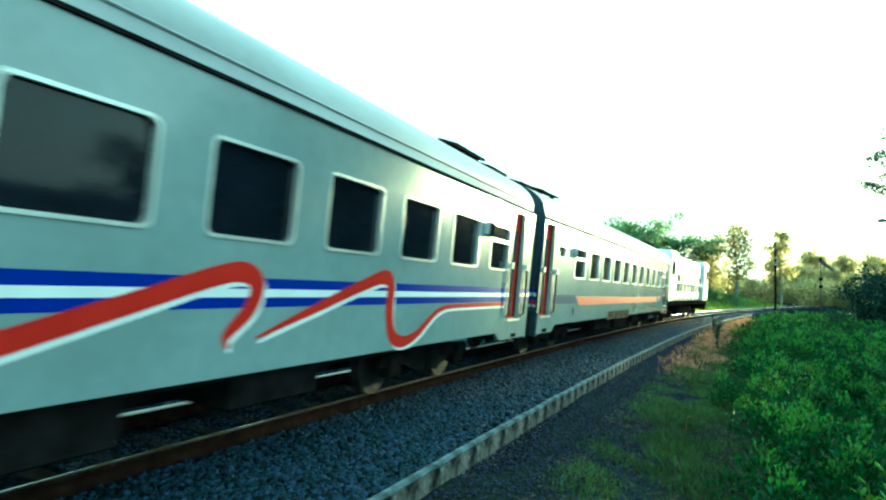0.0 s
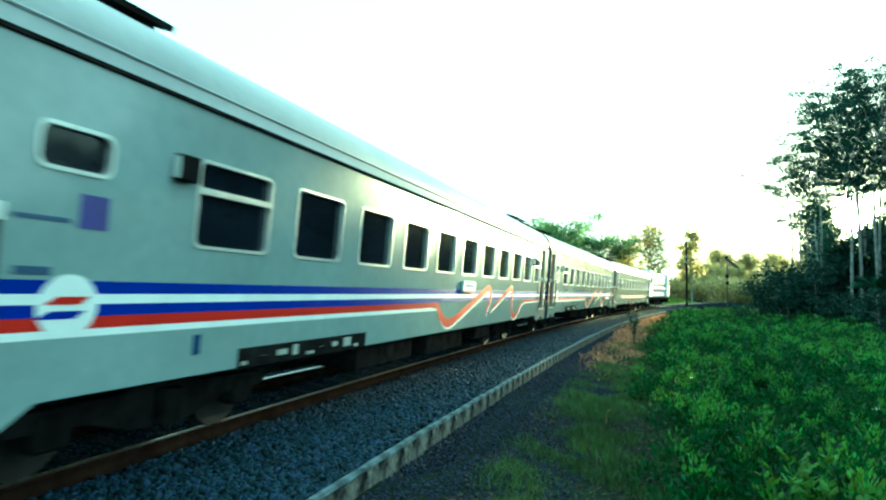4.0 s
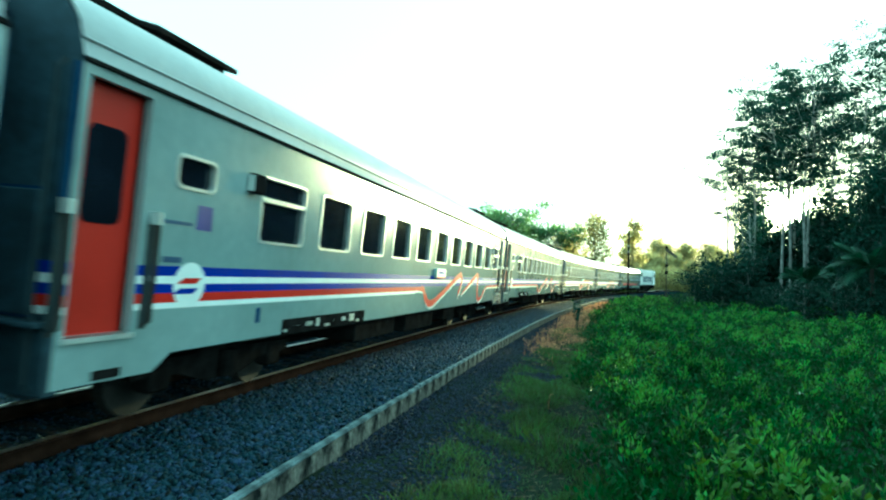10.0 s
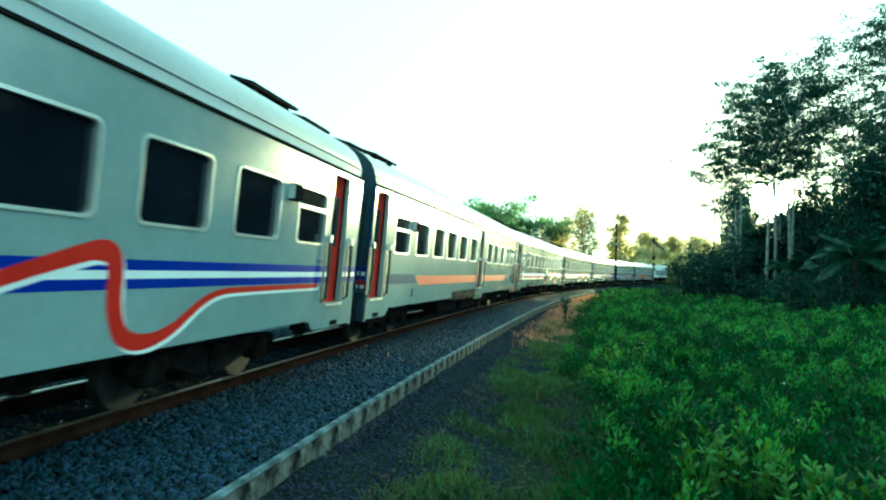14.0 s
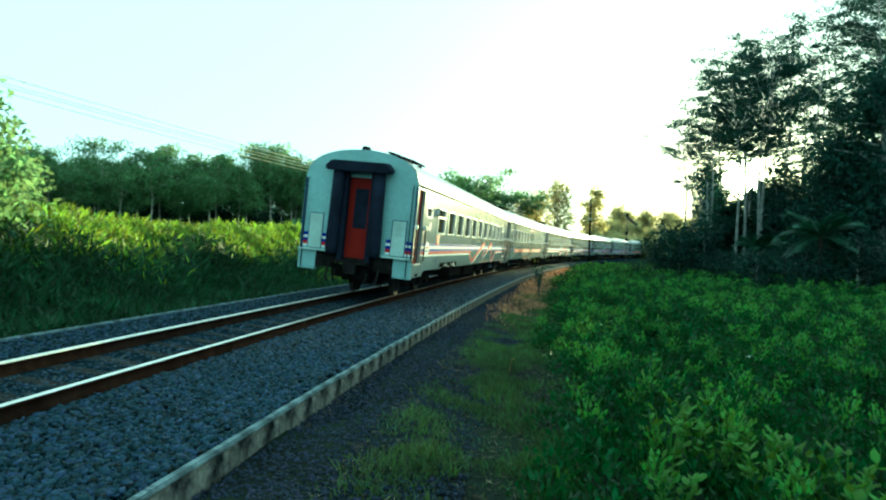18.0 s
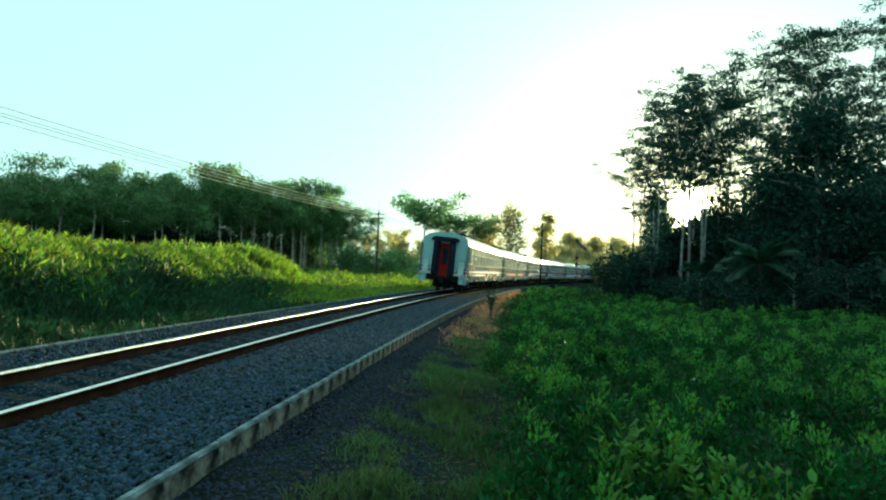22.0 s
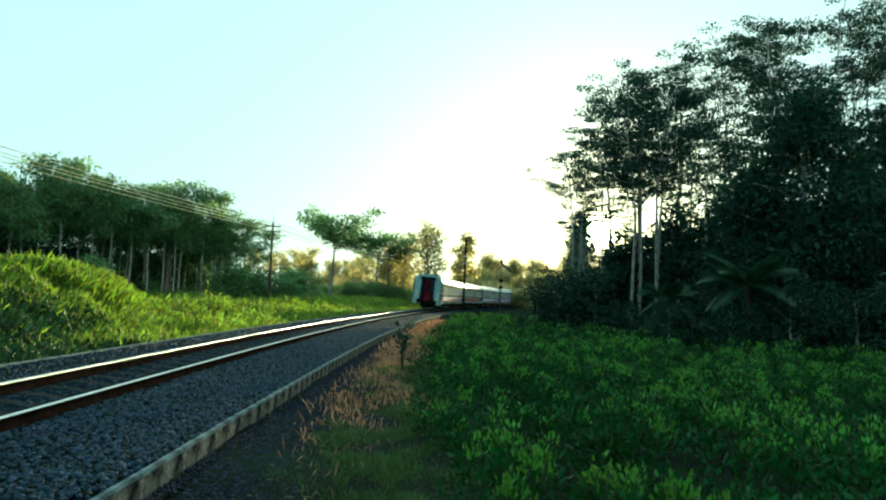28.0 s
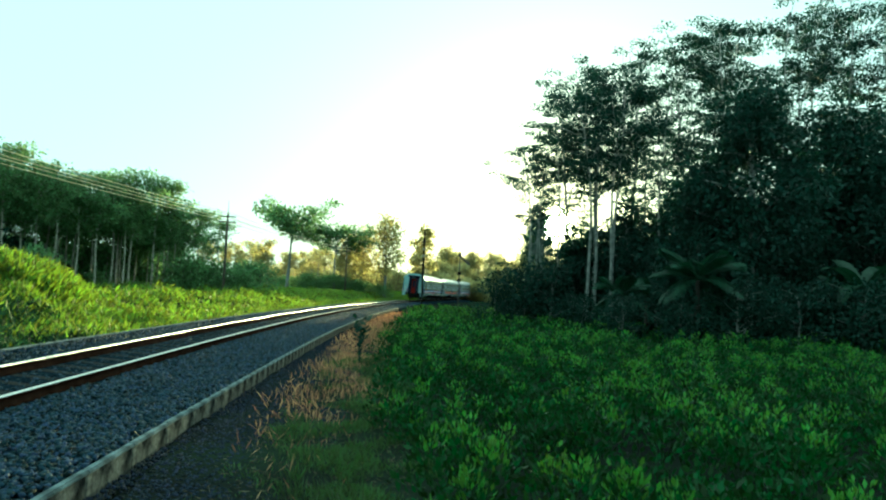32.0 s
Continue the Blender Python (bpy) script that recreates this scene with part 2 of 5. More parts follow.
M_PURPLE = material("notice_violet", (0.04, 0.035, 0.22), rough=0.4, vary=0.1, bump=0.0)
M_SIGNTEXT = material("notice_ink", (0.03, 0.06, 0.14), rough=0.5, vary=0.1, bump=0.0)
M_PANEL = material("end_panel_paint", (0.42, 0.52, 0.49), rough=0.45, vary=0.14, scale=2.0, fine=14, bump=0.02, spec=0.3)
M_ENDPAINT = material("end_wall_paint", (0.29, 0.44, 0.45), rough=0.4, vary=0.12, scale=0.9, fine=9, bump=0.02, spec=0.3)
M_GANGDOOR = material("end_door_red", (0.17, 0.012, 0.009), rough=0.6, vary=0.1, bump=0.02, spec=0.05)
M_ENDSHADE = material("shaded_end_paint", (0.035, 0.055, 0.075), rough=0.6, vary=0.3, scale=1.5, fine=12, bump=0.03, spec=0.2)
M_RECESS = material("recess_grey", (0.022, 0.032, 0.038), rough=0.6, vary=0.25, scale=4, bump=0.02, spec=0.2)
M_MAROON = material("maroon_plate", (0.09, 0.018, 0.02), rough=0.5, vary=0.15, bump=0.0, spec=0.2)


# ---- mesh helpers ----
def finish(name, me, mat, parent=None, label="", smooth=False):
    me.materials.append(mat)
    if smooth:
        me.polygons.foreach_set("use_smooth", [True] * len(me.polygons))
    ob = new(name, me)
    if parent is not None:
        ob.parent = parent
    if label:
        ob["label"] = label
    return ob


def part(name, bm, mat, parent=None, label="", smooth=False):
    me = bpy.data.meshes.new(name)
    bm.normal_update()
    bm.to_mesh(me)
    bm.free()
    return finish(name, me, mat, parent, label, smooth)


def box(bm, x0, x1, y0, y1, z0, z1, m=None):
    vs = [bm.verts.new((x, y, z)) for x in (x0, x1) for y in (y0, y1) for z in (z0, z1)]
    if m is not None:
        for v in vs:
            v.co = m @ v.co
    for f in ((0, 1, 3, 2), (4, 6, 7, 5), (0, 4, 5, 1), (2, 3, 7, 6), (0, 2, 6, 4), (1, 5, 7, 3)):
        bm.faces.new([vs[i] for i in f])
    return vs


def boxpart(name, x0, x1, y0, y1, z0, z1, mat, parent=None, label="", bevel=0.0):
    bm = bmesh.new()
    box(bm, x0, x1, y0, y1, z0, z1)
    if bevel:
        bmesh.ops.bevel(bm, geom=list(bm.edges), offset=bevel, segments=1, affect="EDGES")
    return part(name, bm, mat, parent, label)


def tube(bm, pts, radii, sides=6, cap=True):
    """A tapered tube through the points."""
    rings = []
    for i, p in enumerate(pts):
        a = pts[max(0, i - 1)]
        b = pts[min(len(pts) - 1, i + 1)]
        d = (Vector(b) - Vector(a)).normalized()
        u = d.cross(Vector((0.0, 0.0, 1.0)) if abs(d.z) < 0.95 else Vector((1.0, 0.0, 0.0))).normalized()
        w = d.cross(u)
        rings.append([bm.verts.new(Vector(p) + float(radii[i]) * (math.cos(k * math.tau / sides) * u + math.sin(k * math.tau / sides) * w)) for k in range(sides)])
    for a, b in zip(rings, rings[1:]):
        for k in range(sides):
            bm.faces.new((a[k], a[(k + 1) % sides], b[(k + 1) % sides], b[k]))
    if cap:
        bm.faces.new(rings[0][::-1])
        bm.faces.new(rings[-1])


def npmesh(name, verts, faces, mat, parent=None, label="", smooth=False):
    """A mesh from numpy arrays: verts (n, 3), faces (m, k)."""
    me = bpy.data.meshes.new(name)
    m, k = faces.shape
    me.vertices.add(len(verts))
    me.vertices.foreach_set("co", np.ascontiguousarray(verts, dtype=np.float32).ravel())
    me.loops.add(m * k)
    me.loops.foreach_set("vertex_index", np.ascontiguousarray(faces, dtype=np.int32).ravel())
    me.polygons.add(m)
    me.polygons.foreach_set("loop_start", np.arange(0, m * k, k, dtype=np.int32))
    me.update(calc_edges=True)
    return finish(name, me, mat, parent, label, smooth)


def leaf_arrays(c, up, length, width, rng, fold=0.15):
    """Leaf blades (four corners each) at points c, growing along the vectors up."""
    n = len(c)
    up = up / np.maximum(np.linalg.norm(up, axis=1, keepdims=True), 1e-6)
    r = rng.normal(size=(n, 3))
    side = np.cross(up, r)
    side /= np.maximum(np.linalg.norm(side, axis=1, keepdims=True), 1e-6)
    nor = np.cross(up, side)
    length, width = np.reshape(length, (-1, 1)), np.reshape(width, (-1, 1))
    mid = c + up * length * 0.5
    v = np.stack([c, mid + side * width * 0.5 + nor * length * fold, c + up * length, mid - side * width * 0.5 + nor * length * fold * 0.6], 1)
    return v.reshape(-1, 3), np.arange(n * 4).reshape(n, 4)


# ---- the line of the track ----
KNOTS = (-30.0, 8.0, 20.0, 35.0, 55.0, 90.0, 180.0)
BENDS = (0.00316, 0.00311, 0.00148, 0.00321, 0.00189, 0.00219, 0.00225)
STEP = 0.25
LINE_S = np.arange(-160.0, 300.0, STEP)
_th = np.cumsum(np.interp(LINE_S, KNOTS, BENDS)) * STEP
_i0 = int(160 / STEP)
LINE_TH = _th - _th[_i0] + 0.07043
LINE_X = np.cumsum(np.sin(LINE_TH)) * STEP
LINE_Y = np.cumsum(np.cos(LINE_TH)) * STEP
LINE_X, LINE_Y = LINE_X - LINE_X[_i0] - 4.974, LINE_Y - LINE_Y[_i0]
CANT = radians(4.2)


def line(s, lat=0.0):
    """Place (x, y) and heading at the distance s along the track, lat metres to its right."""
    th = np.interp(s, LINE_S, LINE_TH)
    return np.interp(s, LINE_S, LINE_X) + lat * np.cos(th), np.interp(s, LINE_S, LINE_Y) - lat * np.sin(th), th


def sideways(x, y):
    """Distance along the track and to its right of places x, y (arrays)."""
    x, y = np.asarray(x, float), np.asarray(y, float)
    best = np.full(x.shape, 1e18)
    idx = np.zeros(x.shape, int)
    for k in range(0, len(LINE_S), 8):
        d = (x - LINE_X[k]) ** 2 + (y - LINE_Y[k]) ** 2
        m = d < best
        best[m], idx[m] = d[m], k
    dx, dy, th = x - LINE_X[idx], y - LINE_Y[idx], LINE_TH[idx]
    return LINE_S[idx] + dx * np.sin(th) + dy * np.cos(th), dx * np.cos(th) - dy * np.sin(th)


def smooth(a, b, x):
    t = np.clip((x - a) / (b - a), 0, 1)
    return t * t * (3 - 2 * t)


def ground_z(x, y):
    s, lat = sideways(x, y)
    bumps = 0.04 * np.sin(x * 1.7 + 1.3 * np.sin(y * 0.9)) + 0.04 * np.sin(y * 1.3 + x * 0.6)
    right = -0.42 - 0.08 * smooth(3.2, 5.0, lat) + bumps * 0.5 * smooth(3.0, 4.5, lat) + 0.5 * smooth(40, 160, lat)
    crest = 1.35 - 0.8 * smooth(27, 33, s) - 0.2 * smooth(13, 19, s) + 0.25 * smooth(60, 120, s)
    left = -0.42 + (crest + 0.42) * smooth(-3.6, -8.2, lat) + bumps * 1.5 * smooth(-4, -6, lat)
    z = np.where(lat > 0, right, left)
    z = np.where((lat > -2.6) & (lat < 2.45), -0.75, z)
    return z


def on_ground(x, y):
    return float(ground_z(np.array([x]), np.array([y]))[0])


# ---- ground ----
def spaced(fine0, fine1, step, far):
    inner = np.arange(fine0, fine1 + 1e-6, step)
    grow = np.cumsum(step * 1.25 ** np.arange(1, 40))
    grow = grow[grow < far]
    return np.concatenate([(fine0 - grow)[::-1], inner, fine1 + grow])


def build_ground():
    xs, ys = spaced(-26, 30, 0.6, 3500), spaced(-6, 75, 0.6, 3500)
    X, Y = np.meshgrid(xs, ys, indexing="ij")
    Z = ground_z(X, Y)
    n, m = X.shape
    v = np.stack([X, Y, Z], -1).reshape(-1, 3)
    i = np.arange(n * m).reshape(n, m)
    f = np.stack([i[:-1, :-1], i[1:, :-1], i[1:, 1:], i[:-1, 1:]], -1).reshape(-1, 4)
    return tagged(npmesh("ground", v, f, M_GROUND, smooth=True), "brown earth with sparse green growth beside the railway", "ground", kind="structure")


build_ground()


def sweep(name, profile, s0, s1, step, mat, parent=None, label="", closed=True, cant=True, smooth_=False):
    """A profile of (to the right, up) swept along the track, leaning with it."""
    ss = np.arange(s0, s1 + 1e-6, step)
    c, k = (math.cos(CANT), math.sin(CANT)) if cant else (1.0, 0.0)
    rings = []
    for u, w in profile:
        off, z = u * c + w * k, 0.5335 * k - u * k + w * c
        x, y, _ = line(ss, off)
        rings.append(np.stack([x, y, np.full_like(x, z)], -1))
    v = np.stack(rings, 1)
    n, m = len(ss), len(profile)
    i = np.arange(n * m).reshape(n, m)
    j = np.roll(i, -1, 1) if closed else i[:, 1:]
    i2 = i if closed else i[:, :-1]
    f = np.stack([i2[:-1], j[:-1], j[1:], i2[1:]], -1).reshape(-1, 4)
    return npmesh(name, v.reshape(-1, 3), f, mat, parent, label, smooth_)


def build_track():
    track = tagged(new("railway_track"), "narrow gauge railway track curving away on a ballast bed", "railway track", kind="structure")
    tagged(sweep("ballast_bed", [(-2.58, -0.37), (-2.2, -0.27), (-1.0, -0.15), (1.0, -0.15), (1.6, -0.15), (2.25, -0.10), (2.3, -0.6), (-2.58, -0.7)], -120, 290, 0.5, M_BALLAST, track))
    for side in (-1, 1):
        c = side * 0.5685
        foot = [(c - 0.055, -0.15), (c + 0.055, -0.15), (c + 0.055, -0.138), (c + 0.009, -0.125), (c + 0.009, -0.040), (c + 0.034, -0.030),
                (c + 0.0335, -0.0045), (c - 0.0335, -0.0045), (c - 0.034, -0.030), (c - 0.009, -0.040), (c - 0.009, -0.125), (c - 0.055, -0.138)]
        rail = sweep("rail", foot, -120, 290, 0.5, M_RUST, track)
        # the inner corner is worn bright by the flanges, the outer one stays rusty
        worn = ((-0.031, -0.003), (-0.022, 0.0012), (0.0, 0.0022), (0.022, 0.0012), (0.030, -0.0015), (0.0335, -0.006), (0.0352, -0.014))
        head = [(c - side * u, w) for u, w in worn][::-side]
        sweep("rail_head", head, -120, 290, 0.5, M_RAILTOP, rail, "bright worn running surface", closed=False, smooth_=True)
    bm = bmesh.new()
    box(bm, -1.0, 1.0, -0.12, 0.12, -0.17, 0.0)
    bmesh.ops.bevel(bm, geom=list(bm.edges), offset=0.02, segments=1, affect="EDGES")
    me = bpy.data.meshes.new("sleeper")
    bm.to_mesh(me)
    bm.free()
    me.materials.append(M_SLEEPER)
    for i in range(190):
        s = -4 + i * 0.6
        x, y, th = line(s)
        ob = new("sleeper", me)
        ob.parent = track
        ob.matrix_basis = pose(float(x), float(y), 0.5335 * math.sin(CANT) - 0.150 * math.cos(CANT), 0, math.degrees(CANT), -math.degrees(th)) @ pose(-0.150 * math.sin(CANT), 0, 0)
    return track


build_track()


def kerb_line(name, lat, z_top, z_base, depth, label, s0, s1, length, missing=()):
    """A low concrete wall in separate slabs along the track."""
    kerb = tagged(new(name), label, "retaining kerb", kind="structure")
    rng = random.Random(len(name))
    bm = bmesh.new()
    box(bm, -depth, 0, -length / 2 + 0.006, length / 2 - 0.006, z_base, z_top - 0.042)
    bmesh.ops.bevel(bm, geom=list(bm.edges), offset=0.012, segments=1, affect="EDGES")
    slab = bpy.data.meshes.new("kerb_slab")
    bm.to_mesh(slab)
    bm.free()
    slab.materials.append(M_KERB)
    bm = bmesh.new()
    box(bm, -depth - 0.015, 0.016, -length / 2 + 0.0005, length / 2 - 0.0005, z_top - 0.042, z_top)
    bmesh.ops.bevel(bm, geom=list(bm.edges), offset=0.012, segments=2, affect="EDGES")
    cap = bpy.data.meshes.new("kerb_cap")
    bm.to_mesh(cap)
    bm.free()
    cap.materials.append(M_KERBTOP)
    s = s0
    while s < s1:
        x, y, th = line(s, lat)
        for nm, me in (("kerb_slab", slab), ("kerb_cap", cap)):
            ob = new(nm, me)
            ob.parent = kerb
            ob.matrix_basis = pose(float(x), float(y), rng.uniform(-0.005, 0.005), 0, rng.uniform(-0.25, 0.25), -math.degrees(th) + rng.uniform(-0.25, 0.25))
        s += length
    return kerb


kerb_line("kerb_near", 2.52, -0.195, -0.62, 0.045, "weathered concrete retaining kerb in slabs along the ballast", -3, 66, 0.95)
kerb_line("kerb_far", -2.54, -0.085, -0.65, 0.08, "mossy concrete kerb below the grass bank", -3, 90, 1.9)


# ---- loose stones ----
def stones(name, label, s0, s1, lat0, lat1, count, size, zfun, mat, seed, category):
    rng = np.random.default_rng(seed)
    s = s0 + (s1 - s0) * rng.random(count) ** 1.6
    lat = rng.uniform(lat0, lat1, count)
    x, y, _ = line(s, lat)
    z = zfun(s, lat)
    r = size * rng.uniform(0.55, 1.25, count)
    base = np.array([(1, 0, 0), (-1, 0, 0), (0, 1, 0), (0, -1, 0), (0, 0, 1), (0, 0, -1)], float)
    tri = np.array([(0, 2, 4), (2, 1, 4), (1, 3, 4), (3, 0, 4), (2, 0, 5), (1, 2, 5), (3, 1, 5), (0, 3, 5)])
    q = rng.normal(size=(count, 3, 3))
    q, _ = np.linalg.qr(q)
    shape = base[None] * rng.uniform(0.6, 1.2, (count, 6, 1)) + rng.normal(size=(count, 6, 3)) * 0.16
    v = np.einsum("nij,nkj->nki", q, shape) * r[:, None, None] * np.array([1, 1, 0.8]) + np.stack([x, y, z], -1)[:, None]
    f = (np.arange(count)[:, None, None] * 6 + tri[None]).reshape(-1, 3)
    return tagged(npmesh(name, v.reshape(-1, 3), f, mat), label, category, kind="stuff")


def ballast_z(s, lat):
    w = np.interp(lat, (-2.58, -2.2, -1.0, 1.0, 1.6, 2.25), (-0.37, -0.27, -0.15, -0.15, -0.15, -0.10))
    return 0.5335 * math.sin(CANT) - lat * math.sin(CANT) + w + 0.012


stones("ballast_stones", "grey crushed stone ballast lying beside the rails", 1.0, 42, 0.66, 2.42, 46000, 0.039, ballast_z, M_STONE, 3, "ballast")
stones("ballast_between_rails", "grey crushed stone ballast between the rails", 4.0, 40, -0.48, 0.48, 7000, 0.030, lambda s, l: ballast_z(s, l) - 0.02, M_STONE, 4, "ballast")
stones("ballast_far_side", "grey crushed stone ballast beyond the far rail", 6.0, 45, -2.5, -0.68, 13000, 0.034, ballast_z, M_STONE, 5, "ballast")
stones("ballast_beyond", "grey crushed stone ballast along the distant track", 40.0, 95, -2.8, 2.4, 22000, 0.05, lambda s, l: ballast_z(s, l) - 0.02, M_STONE, 7, "ballast")
stones("path_gravel", "dark fine gravel on the path below the kerb", 0.5, 36, 2.56, 4.4, 40000, 0.024, lambda s, l: -0.42 - 0.08 * smooth(3.2, 5.0, l), M_DARKSTONE, 6, "gravel")


# ---- growth ----
def blades(name, label, x, y, z, height, width, mat, seed, lean=0.35, category="grass"):
    rng = np.random.default_rng(seed)
    n = len(x)
    up = np.stack([rng.normal(0, lean, n), rng.normal(0, lean, n), np.ones(n)], -1)
    v, f = leaf_arrays(np.stack([x, y, z], -1), up, height, width, rng, 0.06)
    return tagged(npmesh(name, v, f, mat), label, category, kind="stuff")


def scatter(count, s0, s1, lat0, lat1, rng, near=1.0):
    s = s0 + (s1 - s0) * rng.random(count) ** near
    lat = rng.uniform(lat0, lat1, count)
    x, y, _ = line(s, lat)
    return x, y, s, lat


def field_edge(s):
    """How far from the track the crop begins."""
    return 5.15 + 0.25 * np.sin(s * 0.9) + 0.2 * np.sin(s * 2.3 + 1) - 0.5 * smooth(12, 40, s)


def crop_field():
    """Low broad-leaved plants in uneven mounds, paler leaves on top."""
    for name, count, s0, s1, lmax, per, leaf, tall, wide, seed in (
            ("near", 1650, -0.5, 14, 17, 150, 0.072, 0.45, 0.25, 11), ("middle", 3400, 13, 32, 32, 92, 0.095, 0.50, 0.32, 12),
            ("far", 4000, 30, 64, 46, 32, 0.16, 0.55, 0.42, 13)):
        rng = np.random.default_rng(seed)
        s = s0 + (s1 - s0) * rng.random(count)
        edge = field_edge(s)
        lat = edge + (lmax - edge) * rng.random(count)
        if name == "near":
            keep = np.hypot(*np.array(line(s, lat)[:2])) > 1.7
            s, lat = s[keep], lat[keep]
        x, y, _ = line(s, lat)
        # thinner towards the part of the field well away from the line
        keep = (rng.random(len(x)) < 0.3) | (x < 0.95 * y + 1.5)
        x, y = x[keep], y[keep]
        g = ground_z(x, y)
        n = len(x)
        h = tall * rng.uniform(0.4, 1.3, n) * (1.0 + 0.30 * np.sin(x * 1.3 + 1.6 * np.sin(y * 0.9)))
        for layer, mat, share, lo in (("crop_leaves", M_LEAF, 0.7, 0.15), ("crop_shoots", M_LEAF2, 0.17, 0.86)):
            # the paler shoots stand in clusters on the taller plants
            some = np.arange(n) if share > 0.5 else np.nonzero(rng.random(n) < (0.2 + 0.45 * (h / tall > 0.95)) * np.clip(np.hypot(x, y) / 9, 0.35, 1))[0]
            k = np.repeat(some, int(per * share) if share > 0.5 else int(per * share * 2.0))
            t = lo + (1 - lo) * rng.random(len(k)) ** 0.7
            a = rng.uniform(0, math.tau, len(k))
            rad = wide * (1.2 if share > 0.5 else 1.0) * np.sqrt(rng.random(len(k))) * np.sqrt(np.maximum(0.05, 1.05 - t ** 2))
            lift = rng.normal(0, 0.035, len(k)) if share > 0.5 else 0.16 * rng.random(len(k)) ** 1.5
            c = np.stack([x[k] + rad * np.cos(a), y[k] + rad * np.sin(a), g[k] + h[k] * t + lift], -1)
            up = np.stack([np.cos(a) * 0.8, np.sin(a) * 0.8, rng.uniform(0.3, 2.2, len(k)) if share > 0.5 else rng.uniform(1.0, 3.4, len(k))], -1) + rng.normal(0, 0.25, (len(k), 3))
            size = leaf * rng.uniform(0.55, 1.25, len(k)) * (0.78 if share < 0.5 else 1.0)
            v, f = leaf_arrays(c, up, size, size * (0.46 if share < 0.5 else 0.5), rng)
            tagged(npmesh(layer, v, f, mat), "dense low green crop with small oval leaves" if share > 0.5 else "paler upper shoots of the low green crop", "crop", kind="stuff")


crop_field()


def verge():
    rng = np.random.default_rng(21)
    x, y, s, lat = scatter(125000, -0.5, 40, 3.2, 5.6, rng, 1.5)
    patch = 0.5 + 0.5 * np.sin(x * 3.1 + 1.9 * np.sin(y * 1.7)) * np.sin(y * 2.3 + 1.3 * np.sin(x * 2.2))
    keep = rng.random(len(x)) < smooth(3.25, 4.1, lat) * (0.12 + 0.88 * smooth(0.34, 0.62, patch))
    x, y, patch = x[keep], y[keep], patch[keep]
    blades("verge_grass", "short patchy green grass and weeds along the path", x, y, ground_z(x, y), rng.uniform(0.04, 0.11, len(x)) * (0.5 + 1.7 * patch ** 2), 0.011, M_LAWN, 22, 0.6)
    x, y, s, lat = scatter(6500, 1, 34, 3.3, 5.3, rng, 1.4)
    blades("straw_litter", "loose brown straw and dead leaves lying on the verge", x, y, ground_z(x, y) + 0.008, rng.uniform(0.04, 0.13, len(x)), 0.008, M_STRAW, 26, 6.0, "litter")
    # rust-coloured dead weeds where the crop meets the path
    x, y, s, lat = scatter(24000, 10, 44, 3.0, 5.0, rng, 1.2)
    clump = 0.5 + 0.5 * np.sin(x * 2.7 + 1.3 * np.sin(y * 1.1)) * np.sin(y * 1.4 + x)
    keep = rng.random(len(x)) < np.exp(-((lat - 3.95) / 0.65) ** 2) * smooth(14, 23, s) * (0.2 + 0.8 * clump)
    x, y, clump = x[keep], y[keep], clump[keep]
    blades("dry_weeds", "golden brown dead weeds beside the green crop", x, y, ground_z(x, y), rng.uniform(0.06, 0.18, len(x)) * (0.6 + clump), 0.014, M_DRY, 23, 0.6, "weeds")
    x, y, s, lat = scatter(2500, 30, 58, 2.9, 4.6, rng)
    blades("dry_grass", "straw-coloured grass at the end of the kerb", x, y, ground_z(x, y), rng.uniform(0.08, 0.3, len(x)), 0.03, M_DRY, 24, 0.5, "grass")


verge()


